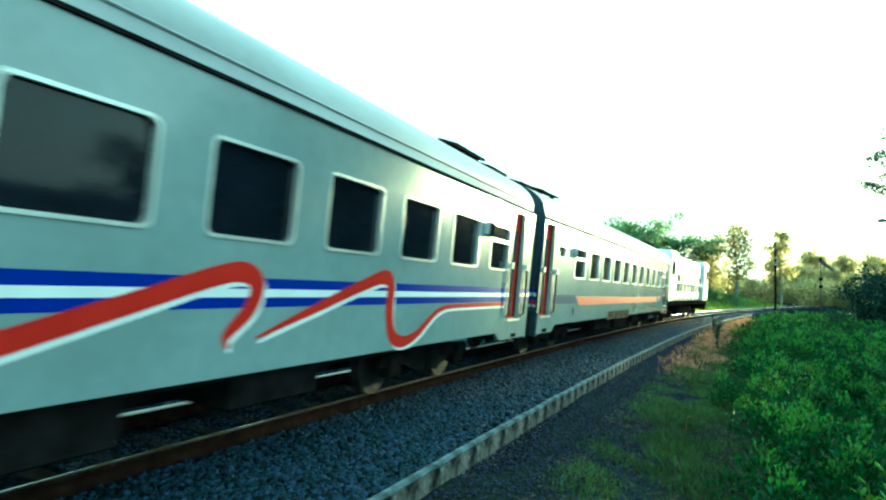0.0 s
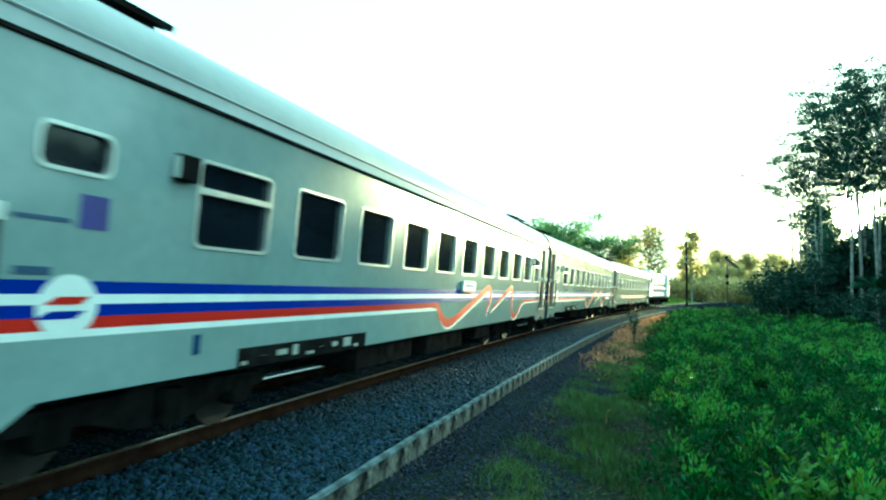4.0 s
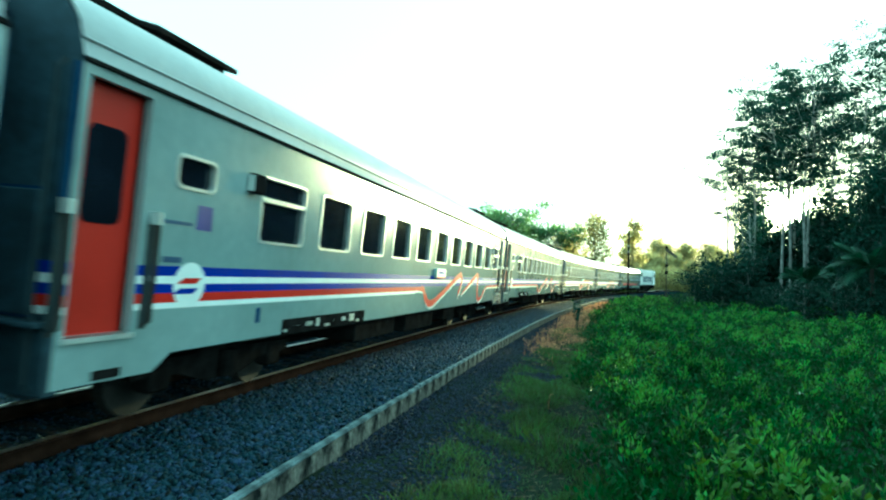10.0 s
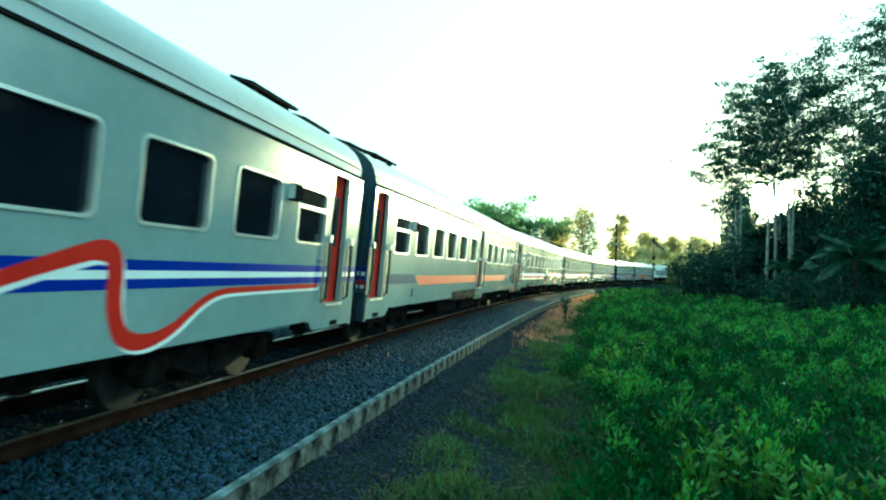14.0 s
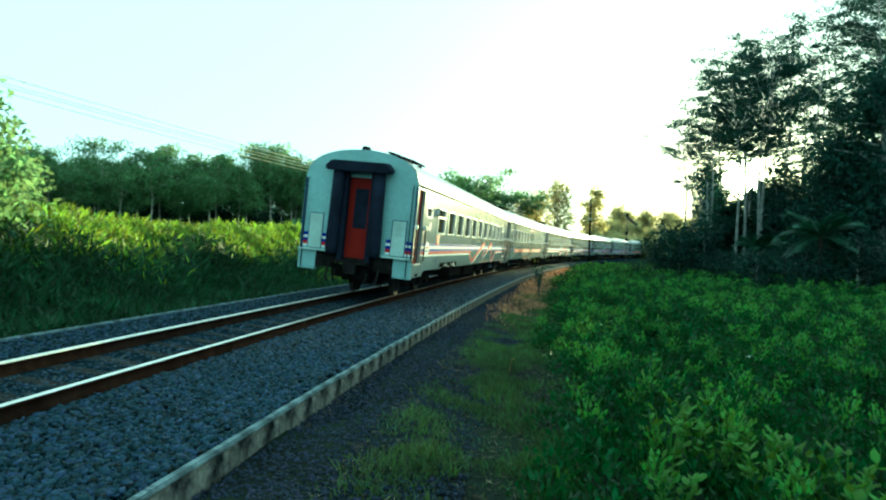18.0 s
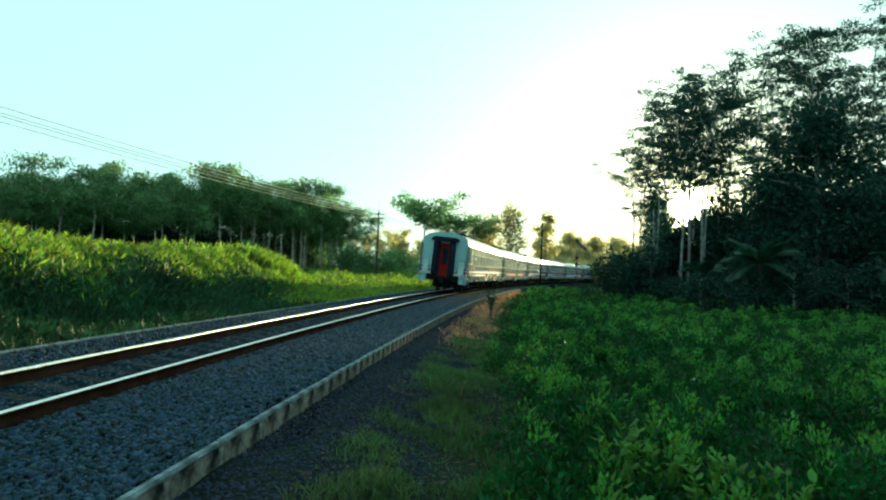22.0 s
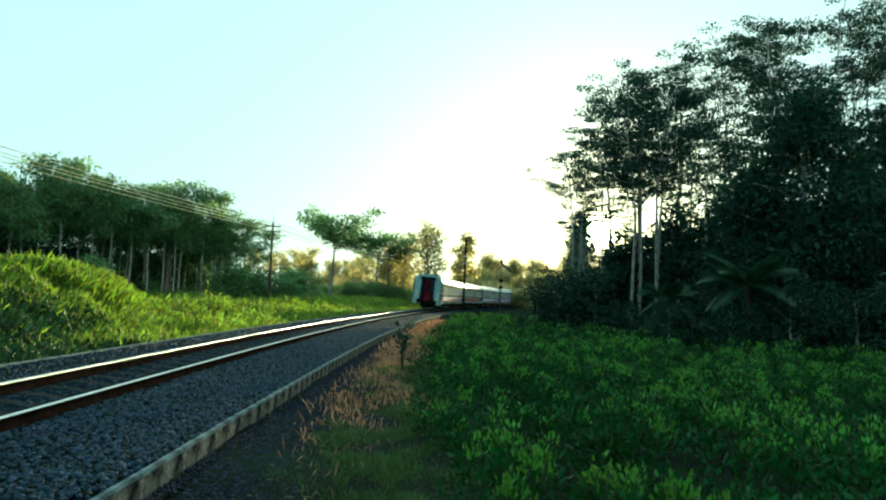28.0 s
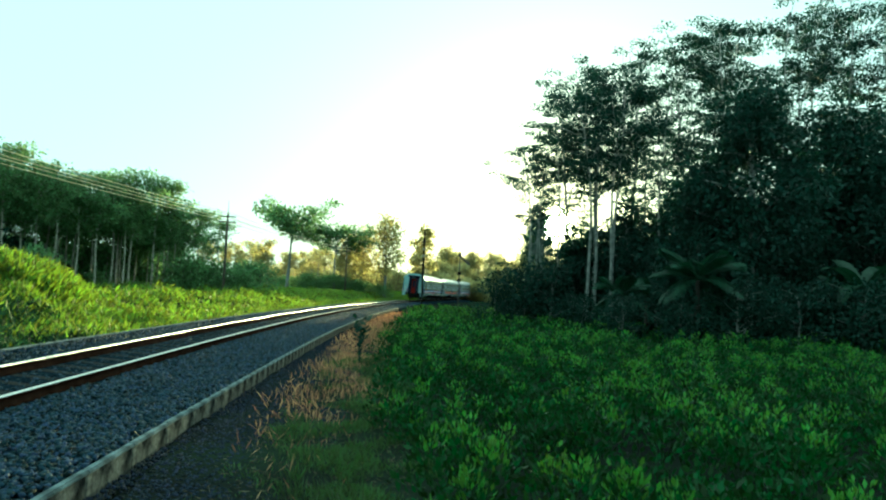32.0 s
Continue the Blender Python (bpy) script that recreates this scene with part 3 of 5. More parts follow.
def bank():
    rng = np.random.default_rng(31)
    x, y, s, lat = scatter(90000, 5, 34, -12.5, -2.95, rng)
    tuft = 0.5 + 0.5 * np.sin(x * 2.1 + 2 * np.sin(y * 1.3)) * np.sin(y * 1.7 + 1.5 * np.sin(x * 0.8))
    rise = (0.15 + 0.75 * tuft) * (0.35 + 0.65 * smooth(-4, -7.5, lat)) * rng.random(len(x)) ** 0.7
    # lower slope: its shade is put into a darker leaf colour
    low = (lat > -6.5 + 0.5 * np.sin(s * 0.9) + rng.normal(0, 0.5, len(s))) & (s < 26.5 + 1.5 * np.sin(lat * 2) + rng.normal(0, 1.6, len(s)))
    for name, label, m, mt in (("bank_grass", "lush bright green grass on the railway bank", ~low, M_GRASS), ("bank_herbs", "growth on the lower bank slope, its shade put into a dark green", low, M_BANKSHADE)):
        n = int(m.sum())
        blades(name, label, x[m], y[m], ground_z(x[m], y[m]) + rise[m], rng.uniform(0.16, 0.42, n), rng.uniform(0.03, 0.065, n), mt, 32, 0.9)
    x, y, s, lat = scatter(9000, 4, 25, -10.5, -6.3, rng)
    h = rng.uniform(0.3, 0.75, len(x)) * (0.7 + 0.35 * np.sin(x * 2.3 + 1.5 * np.sin(y * 1.7)))
    h *= 1 - 0.45 * smooth(12, 20, s)
    blades("cane_grass", "tall spiky cane grass along the top of the bank", x, y, ground_z(x, y), h, 0.045, M_GRASS, 35, 0.38)
    x, y, s, lat = scatter(80000, 32, 130, -24, -3.3, rng, 1.3)
    tuft = 0.5 + 0.5 * np.sin(x * 1.3 + 1.7 * np.sin(y * 0.31)) * np.sin(y * 0.55 + 1.1 * np.sin(x * 0.43))
    h = rng.uniform(0.25, 0.6, len(x)) * (0.4 + 1.3 * tuft ** 2)
    blades("meadow_grass", "sunlit meadow grass beyond the bank", x, y, ground_z(x, y) + h * rng.random(len(x)) * 0.8, rng.uniform(0.15, 0.45, len(x)), 0.075, M_GRASS, 33, 0.9)
    # rounded overhanging clumps where the bank ends
    x, y, s, lat = scatter(34000, 28, 35, -11.2, -5.6, rng)
    mound = 1 - ((s - 31.4) / 2.8) ** 2 - ((lat + 8.4) / 2.3) ** 2
    keep = mound > 0
    x, y, mound = x[keep], y[keep], mound[keep]
    n = len(x)
    blades("reed_clump", "rounded overhanging clump of tall green grass", x, y, ground_z(x, y) + 1.35 * np.sqrt(mound) * rng.random(n) ** 0.5, rng.uniform(0.25, 0.6, n), rng.uniform(0.04, 0.09, n), M_GRASS, 34, 0.8)


bank()


# ---- trees ----
def tree(name, label, height, bare, spread, layers, per, leaf, seed, mat, lean=0.0, flat=0.5, trunk=0.14, clump=0.9, bark=M_BARK):
    """A tapered trunk with limbs, and a crown of leaf clumps at their ends with gaps between them."""
    rng = np.random.default_rng(seed)
    ob = tagged(new(name), label, "tree")
    bm = bmesh.new()
    top = Vector((lean * height, rng.normal(0, 0.02) * height, height))
    path = [Vector((0, 0, -0.3)).lerp(top, t) + Vector((0.03 * height * math.sin(t * 5 + seed), 0.03 * height * math.cos(t * 4 + seed), 0)) * t for t in np.linspace(0, 1, 8)]
    tube(bm, path, [trunk * (1 - 0.85 * t) + 0.015 for t in np.linspace(0, 1, 8)], 7)
    centres = []
    for i in range(layers):
        t = bare + (1 - bare) * (i + rng.random()) / layers
        k = min(6.999, t * 7)
        p0 = path[int(k)].lerp(path[int(k) + 1], k - int(k))
        a = rng.uniform(0, math.tau)
        reach = spread * (0.45 + 0.75 * math.sin(math.pi * min(1, (t - bare) / (1 - bare) * 0.8 + 0.18))) * rng.uniform(0.6, 1.2)
        rise = reach * rng.uniform(0.15, 0.7)
        p1 = p0 + Vector((math.cos(a) * reach, math.sin(a) * reach, rise))
        pm = p0.lerp(p1, 0.5) + Vector((0, 0, 0.12 * reach))
        tube(bm, [p0, pm, p1], [trunk * 0.32 * (1.1 - t * 0.6), trunk * 0.2, 0.012], 4, False)
        for q in (p1, p0.lerp(p1, 0.72) + Vector(rng.normal(0, 0.3, 3)), p0.lerp(p1, 0.45) + Vector(rng.normal(0, 0.35, 3))):
            centres.append((*q, clump * rng.uniform(0.6, 1.2)))
    part("trunk", bm, bark, ob, smooth=True)
    cs = np.array(centres)
    k = np.repeat(np.arange(len(cs)), per)
    d = rng.normal(size=(len(k), 3))
    d /= np.linalg.norm(d, axis=1, keepdims=True)
    r = rng.random(len(k)) ** 0.5
    c = cs[k, :3] + d * (r * cs[k, 3])[:, None] * np.array([1.0, 1.0, flat])
    up = d * 0.6 + rng.normal(0, 0.5, (len(k), 3)) - np.array([0, 0, 0.25])
    size = leaf * rng.uniform(0.6, 1.3, len(k))
    v, f = leaf_arrays(c, up, size, size * 0.5, rng)
    npmesh("crown", v, f, mat, ob)
    return ob


def place(ob, x, y, turn=0.0, scale=1.0):
    ob.matrix_basis = Matrix.Translation((x, y, on_ground(x, y))) @ Matrix.Rotation(turn, 4, "Z") @ Matrix.Scale(scale, 4)
    return ob


def place_copy(ob, x, y, turn=0.0, scale=1.0):
    c = copy_thing(ob, Matrix.Identity(4))
    return place(c, x, y, turn, scale)


def grove():
    """The slender tall trees beside the field, with the sun behind them."""
    kinds = [tree("tall_tree", "slender tall tree with thin pale trunk and airy layered crown", h, b, sp, ly, 66, 0.175, sd, M_TREE, ln, 0.2, 0.10, 0.7)
             for h, b, sp, ly, sd, ln in ((16.6, 0.54, 2.7, 24, 41, 0.02), (18.8, 0.46, 3.0, 28, 42, -0.02), (14.0, 0.56, 2.6, 20, 43, -0.03), (20.4, 0.46, 3.1, 30, 44, 0.01))]
    spots = ((15.2, 45.8, 2, 0.86), (15.9, 46.6, 0, 0.92), (17.0, 45.0, 2, 0.95), (14.0, 48.0, 2, 0.84), (14.9, 48.8, 2, 0.8), (17.8, 46.9, 0, 0.98), (19.6, 45.2, 1, 0.93), (18.6, 48.5, 0, 1.05), (21.4, 44.4, 3, 0.88),
             (22.8, 45.8, 1, 1.02), (24.8, 43.4, 3, 0.95), (26.4, 44.8, 1, 1.04), (27.6, 41.6, 3, 0.98), (29.6, 42.8, 1, 1.06), (30.8, 40.2, 3, 1.0), (33.5, 40.5, 1, 1.05), (15.3, 41.6, 2, 0.95), (16.0, 42.4, 0, 0.88), (16.5, 41.4, 2, 1.0), (17.2, 42.2, 0, 0.9),
             (35.0, 37.6, 3, 1.0), (28.5, 49.0, 3, 1.05), (31.6, 44.0, 3, 1.04), (26.6, 47.0, 1, 1.1), (34.0, 43.0, 1, 1.1), (23.2, 50.2, 2, 1.02), (25.4, 50.8, 2, 1.1), (29.8, 47.6, 2, 1.1))
    used = set()
    for i, (x, y, k, sc) in enumerate(spots):
        if k in used:
            place_copy(kinds[k], x, y, i * 1.9, sc)
        else:
            used.add(k)
            place(kinds[k], x, y, i * 1.9, sc)


grove()


def thicket():
    """Dark undergrowth in front of and among the tall trees."""
    a = tree("dense_tree", "dense dark tree wrapped in climbing leaves", 8.2, 0.08, 1.6, 40, 120, 0.22, 51, M_TREE, 0.0, 0.8, 0.2, 1.0)
    place(a, 19.2, 33.4, 0.4, 1.28)
    place_copy(a, 18.0, 35.4, 2.0, 0.9)
    place_copy(a, 21.8, 34.0, 4.0, 0.8)
    place_copy(a, 26.5, 33.0, 1.0, 1.0)
    place_copy(a, 30.0, 31.5, 3.0, 1.2)
    place_copy(a, 28.0, 37.0, 5.0, 1.4)
    b = tree("shrub", "broad dark green shrub at the edge of the field", 3.0, 0.05, 1.5, 22, 46, 0.20, 52, M_TREE, 0.0, 0.7, 0.07, 0.75)
    spots = ((11.4, 46.5, 0.8), (12.8, 45.0, 0.95), (14.0, 43.8, 1.1), (13.4, 47.5, 1.1), (18.8, 40.8, 1.3), (20.2, 39.0, 1.2), (14.4, 40.0, 0.6), (17.2, 37.6, 0.9),
             (22.4, 37.0, 1.5), (24.0, 35.0, 1.4), (25.6, 33.2, 1.5), (27.0, 31.5, 1.4), (28.5, 29.0, 1.5), (22.0, 41.5, 1.8), (26.0, 39.5, 2.0), (29.5, 36.0, 2.1), (31.5, 32.0, 2.0),
             (33.0, 28.5, 1.8), (19.8, 43.8, 1.5), (23.6, 31.4, 0.9), (25.2, 28.8, 0.9), (14.6, 31.0, 0.7), (16.6, 30.4, 0.85), (18.6, 29.6, 0.8), (20.4, 28.4, 0.85), (22.6, 27.4, 0.9), (13.4, 33.6, 0.6), (24.4, 26.4, 0.9))
    place(b, *spots[0][:2], 0.0, spots[0][2])
    for i, (x, y, sc) in enumerate(spots[1:]):
        place_copy(b, x, y, i * 2.1, sc)


thicket()


def bank_shrubs():
    """Leafy bushes on the crest of the bank, sunlight put into their paler leaf."""
    a = tree("bank_shrub", "leafy bush on top of the grass bank, sunlight put into its pale leaves", 2.7, 0.05, 1.0, 24, 46, 0.17, 57, M_TREEFAR, 0.0, 0.8, 0.06, 0.6)
    place(a, -11.4, 13.4, 0.0, 1.0)
    place_copy(a, -12.6, 12.0, 2.0, 1.1)
    place_copy(a, -13.4, 16.4, 4.0, 0.75)


bank_shrubs()


def dark_wood():
    """Uneven low trees behind the slender ones, so that the low sun only just clears them."""
    a = tree("wood_tree", "dense low tree in the dark wood behind the grove", 5.6, 0.15, 1.7, 22, 42, 0.36, 55, M_TREE, 0.0, 0.6, 0.12, 1.05)
    b = tree("wood_tree", "narrow leafy tree in the dark wood behind the grove", 7.6, 0.12, 1.2, 24, 46, 0.32, 56, M_TREE, 0.03, 0.55, 0.12, 0.9)
    rng = random.Random(5)
    first = set()
    for i in range(40):
        az = radians(15.2 + 28 * i / 39 + rng.uniform(-0.4, 0.4))
        d = 52 + rng.uniform(-4, 5) - 6 * i / 39
        k = (a, b)[rng.random() < 0.45]
        sc = float(np.interp(math.degrees(az), (15, 16.5, 18, 19.6, 20.6, 21.6, 24, 30, 42), (0.28, 0.36, 0.6, 0.85, 0.62, 1.1, 1.2, 1.25, 1.4))) * rng.uniform(0.72, 1.12)
        if k is b:
            sc *= 0.85
        x, y = d * math.sin(az), d * math.cos(az)
        if k in first:
            place_copy(k, x, y, i * 1.7, sc)
        else:
            place(k, x, y, 0, sc)
            first.add(k)


dark_wood()


def screen_trees():
    """Trees added behind the grove to screen the sun; they shade the near track."""
    a = tree("grove_tree", "leafy tall tree added behind the grove to screen the sun", 16.5, 0.46, 2.0, 28, 20, 0.30, 58, M_TREE, 0.0, 0.22, 0.16, 0.75)
    rng = random.Random(15)
    east, north = math.cos(SUN_AZ), math.sin(SUN_AZ)
    for i in range(11):
        # across and along the way to the sun
        u, d = ((1.9, 94), (-2.5, 92), (-0.7, 97), (0.9, 90))[i - 7] if i > 6 else (rng.uniform(-5.4, -3.7), 84 + 3.0 * i + rng.uniform(-1, 1))
        x, y, sc = u * east + d * north, -u * north + d * east, 0.54 if i > 7 else rng.uniform(0.70, 0.86)
        if i:
            place_copy(a, x, y, i * 1.3, sc)
        else:
            place(a, x, y, 0, sc)
    # a much taller pair added beyond, to shade ballast and lower train
    b = tree("tall_forest_tree", "very tall broad-crowned tree added far behind the grove to screen the sun", 30.0, 0.45, 1.9, 40, 20, 0.6, 59, M_TREEFAR, 0.0, 0.7, 0.32, 1.6)
    for i, (u, d, sc) in enumerate(((-7.6, 222, 0.82), (-9.9, 224, 0.80))):
        x, y = u * east + d * north, -u * north + d * east
        if i:
            place_copy(b, x, y, 1.7, sc)
        else:
            place(b, x, y, 0.4, sc)


screen_trees()


def palm(name, label, trunk_h, fronds, length, leaf_w, seed, wide=False):
    rng = np.random.default_rng(seed)
    ob = tagged(new(name), label, "palm" if not wide else "banana plant")
    bm = bmesh.new()
    tube(bm, [Vector((0, 0, -0.2)), Vector((0.05, 0, trunk_h * 0.5)), Vector((0.1, 0.05, trunk_h))], [0.13, 0.10, 0.08], 8)
    part("trunk", bm, M_DARKBARK, ob, smooth=True)
    for i in range(fronds):
        a = i * 2.4 + rng.normal(0, 0.2)
        rise = rng.uniform(0.2, 1.3)
        pts = []
        for t in np.linspace(0, 1, 9):
            out = length * (t * math.cos(rise * 0.6) * (0.85 if wide else 0.9))
            z = trunk_h + length * (t * math.sin(rise) - 0.55 * t * t * (1.4 - rise * 0.5))
            pts.append(Vector((0.1 + math.cos(a) * out, 0.05 + math.sin(a) * out, z)))
        bm = bmesh.new()
        side = Vector((-math.sin(a), math.cos(a), 0))
        if wide:
            rows = []
            for j, p in enumerate(pts):
                w = leaf_w * math.sin(math.pi * min(0.98, 0.08 + j / 8.6)) ** 0.6
                rows.append([bm.verts.new(p + side * w + Vector((0, 0, 0.25 * w))), bm.verts.new(p), bm.verts.new(p - side * w + Vector((0, 0, 0.25 * w)))])
            for r0, r1 in zip(rows, rows[1:]):
                for q in (0, 1):
                    bm.faces.new((r0[q], r0[q + 1], r1[q + 1], r1[q]))
        else:
            tube(bm, pts, [0.03 * (1 - 0.8 * j / 8) + 0.004 for j in range(9)], 4, False)
            for j in range(34):
                t = 0.12 + 0.86 * j / 33
                k = min(7.999, t * 8)
                p = pts[int(k)].lerp(pts[int(k) + 1], k - int(k))
                ll = leaf_w * (0.4 + 0.8 * math.sin(math.pi * t))
                fwd = (pts[min(8, int(k) + 1)] - pts[int(k)]).normalized()
                for sg in (-1, 1):
                    tip = p + side * sg * ll * 0.8 + fwd * ll * 0.5 - Vector((0, 0, ll * 0.45))
                    w = fwd * 0.03
                    bm.faces.new([bm.verts.new(p - w), bm.verts.new(p.lerp(tip, 0.5) + w), bm.verts.new(tip), bm.verts.new(p.lerp(tip, 0.5) - w)])
        part("frond", bm, M_PALM, ob)
    return ob


p = palm("palm", "young palm with drooping feathery fronds", 2.7, 19, 2.1, 0.55, 61)
place(p, 15.1, 30.8, 0.3, 1.05)
place_copy(p, 14.4, 35.5, 2.0, 0.8)
place_copy(p, 22.5, 31.0, 1.0, 0.9)
q = palm("banana_plant", "banana plant with long broad arching leaves", 2.2, 10, 2.4, 0.28, 62, True)
place(q, 21.4, 29.5, 0.6, 1.2)
place_copy(q, 23.4, 29.2, 2.2, 1.1)
place_copy(q, 16.2, 36.6, 3.2, 0.9)


def forest():
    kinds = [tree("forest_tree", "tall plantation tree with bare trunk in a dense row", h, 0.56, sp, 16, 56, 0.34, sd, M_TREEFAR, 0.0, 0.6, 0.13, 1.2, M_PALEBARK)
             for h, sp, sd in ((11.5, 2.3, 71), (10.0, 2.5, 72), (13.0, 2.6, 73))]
    rng = random.Random(7)
    used = set()
    n = 0
    for row, (base, depth) in enumerate(((0.0, 0), (4.5, 1), (9.5, 2))):
        t = 0.0
        while t < 1.0:
            # the wood's edge runs from beside the bank to the pole
            x = 0.76 * (-42 + 31.5 * t - base * 0.85 + rng.uniform(-1, 1))
            y = 0.76 * (42 + 45 * t + base * 0.5 + rng.uniform(-1, 1))
            k = rng.randrange(3)
            sc = 0.78 * (0.86 + 0.22 * rng.random()) * float(np.interp(t, (0, 0.3, 0.55, 0.68, 0.85, 1.0), (0.60, 0.66, 0.80, 0.86, 0.78, 0.60)))
            if k in used:
                place_copy(kinds[k], x, y, rng.uniform(0, 6), float(sc))
            else:
                used.add(k)
                place(kinds[k], x, y, 0, float(sc))
            t += rng.uniform(0.02, 0.034)
            n += 1
    b = tree("undergrowth", "dark bushes under the plantation trees", 2.6, 0.05, 1.8, 18, 30, 0.30, 74, M_TREEFAR, 0.0, 0.7, 0.06, 1.0)
    place(b, -15.2, 47.1, 0.0, 0.76)
    for i in range(13):
        t = i / 12
        place_copy(b, -27.4 + 22.8 * t + rng.uniform(-0.8, 0.8), 35 + 35 * t + rng.uniform(-0.8, 0.8), i * 1.3, 0.23 + 0.23 * rng.random())
    for i in range(9):
        t = 0.76 + 0.26 * i / 8
        place_copy(b, -27.4 + 22.4 * t + rng.uniform(-0.8, 0.8), 35 + 32 * t + rng.uniform(-1.5, 1.5), i * 1.3, 0.61 + 0.3 * rng.random())
    for i in range(34):
        t = i / 33
        place_copy(b, -38 + 24.3 * t + rng.uniform(-0.8, 0.8), 36.5 + 36.5 * t + rng.uniform(-0.8, 0.8), i * 1.3, 0.95 + 0.38 * rng.random())
    # fills the gaps between trunks; the wood's inner shade is in its dark leaf
    c = tree("understory_tree", "dense young tree among the plantation trunks, shade put into its dark leaf", 6.2, 0.06, 1.9, 22, 40, 0.34, 75, M_TREE, 0.0, 0.7, 0.08, 1.1)
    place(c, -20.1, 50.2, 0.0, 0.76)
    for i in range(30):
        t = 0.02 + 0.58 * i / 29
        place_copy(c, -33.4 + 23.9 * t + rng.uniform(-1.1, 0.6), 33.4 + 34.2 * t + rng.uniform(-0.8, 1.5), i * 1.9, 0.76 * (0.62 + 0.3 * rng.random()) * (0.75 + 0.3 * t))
    for i in range(22):
        place_copy(b, -4.9 + 0.68 * i + rng.uniform(-0.6, 0.6), 104 + rng.uniform(-4, 4), i * 1.7, 0.48 + 0.32 * rng.random())


forest()


def far_trees():
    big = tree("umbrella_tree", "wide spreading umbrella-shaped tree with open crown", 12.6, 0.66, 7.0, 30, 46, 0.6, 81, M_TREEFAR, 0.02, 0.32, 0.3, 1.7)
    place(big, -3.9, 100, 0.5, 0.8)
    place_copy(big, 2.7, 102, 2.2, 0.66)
    rnd = tree("round_tree", "tall rounded tree with dense hanging foliage", 14.0, 0.25, 2.6, 30, 26, 0.6, 82, M_TREEHAZE, 0.0, 0.9, 0.3, 1.7)
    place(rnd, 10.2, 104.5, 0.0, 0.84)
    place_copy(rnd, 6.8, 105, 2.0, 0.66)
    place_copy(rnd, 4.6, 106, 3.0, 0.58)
    thin = tree("thin_tree", "narrow dark tree standing alone", 11.5, 0.3, 1.5, 20, 46, 0.5, 83, M_TREEHAZE, 0.0, 0.6, 0.18, 1.0)
    place(thin, 19.2, 124, 0.0, 1.12)
    rng = random.Random(9)
    for i in range(26):
        a = radians(8.5 + 13 * i / 25 + rng.uniform(-0.3, 0.3))
        d = 175 + rng.uniform(-14, 14)
        place_copy(rnd, d * math.sin(a), d * math.cos(a), i * 1.1, 0.5 + 0.12 * rng.random())
    for i in range(24):
        a = radians(10.5 + 13 * i / 23 + rng.uniform(-0.3, 0.3))
        d = 200 + rng.uniform(-12, 12)
        place_copy(rnd, d * math.sin(a), d * math.cos(a), i * 1.7, 0.78 + 0.2 * rng.random())
    # closes the gap under the far treeline; the haze is in its leaf colour
    hedge = tree("far_bush", "bush in the distant hedge, haze put into its pale leaves", 4.4, 0.03, 2.4, 22, 26, 0.5, 86, M_TREEHAZE, 0.0, 0.7, 0.08, 1.3)
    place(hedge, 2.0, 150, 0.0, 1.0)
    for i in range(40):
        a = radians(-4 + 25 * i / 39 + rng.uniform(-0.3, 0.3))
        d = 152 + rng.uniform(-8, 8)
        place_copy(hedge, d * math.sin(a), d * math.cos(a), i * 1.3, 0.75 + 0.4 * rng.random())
    pt = tree("bare_tree", "thin pale-trunked tree with sparse leaves", 9.5, 0.55, 1.1, 12, 16, 0.5, 84, M_TREEHAZE, 0.01, 0.6, 0.14, 0.8, M_PALEBARK)
    place(pt, -9.0, 110, 0.0, 0.72)
    for i in range(30):
        place_copy(pt, -17 + 0.84 * i + rng.uniform(-0.5, 0.5), 112 + rng.uniform(-6, 17), i * 2.0, 0.55 + 0.3 * rng.random())


far_trees()


# ---- poles and wires ----
def post(name, label, x, y, z0, z1, r0, r1, category, mat=M_WOODPOLE):
    ob = tagged(new(name), label, category)
    bm = bmesh.new()
    tube(bm, [Vector((0, 0, z0 - 0.4)), Vector((0, 0, (z0 + z1) / 2)), Vector((0, 0, z1))], [r0, (r0 + r1) / 2, r1], 10)
    part("post", bm, mat, ob, smooth=True)
    ob.location = (x, y, 0)
    return ob


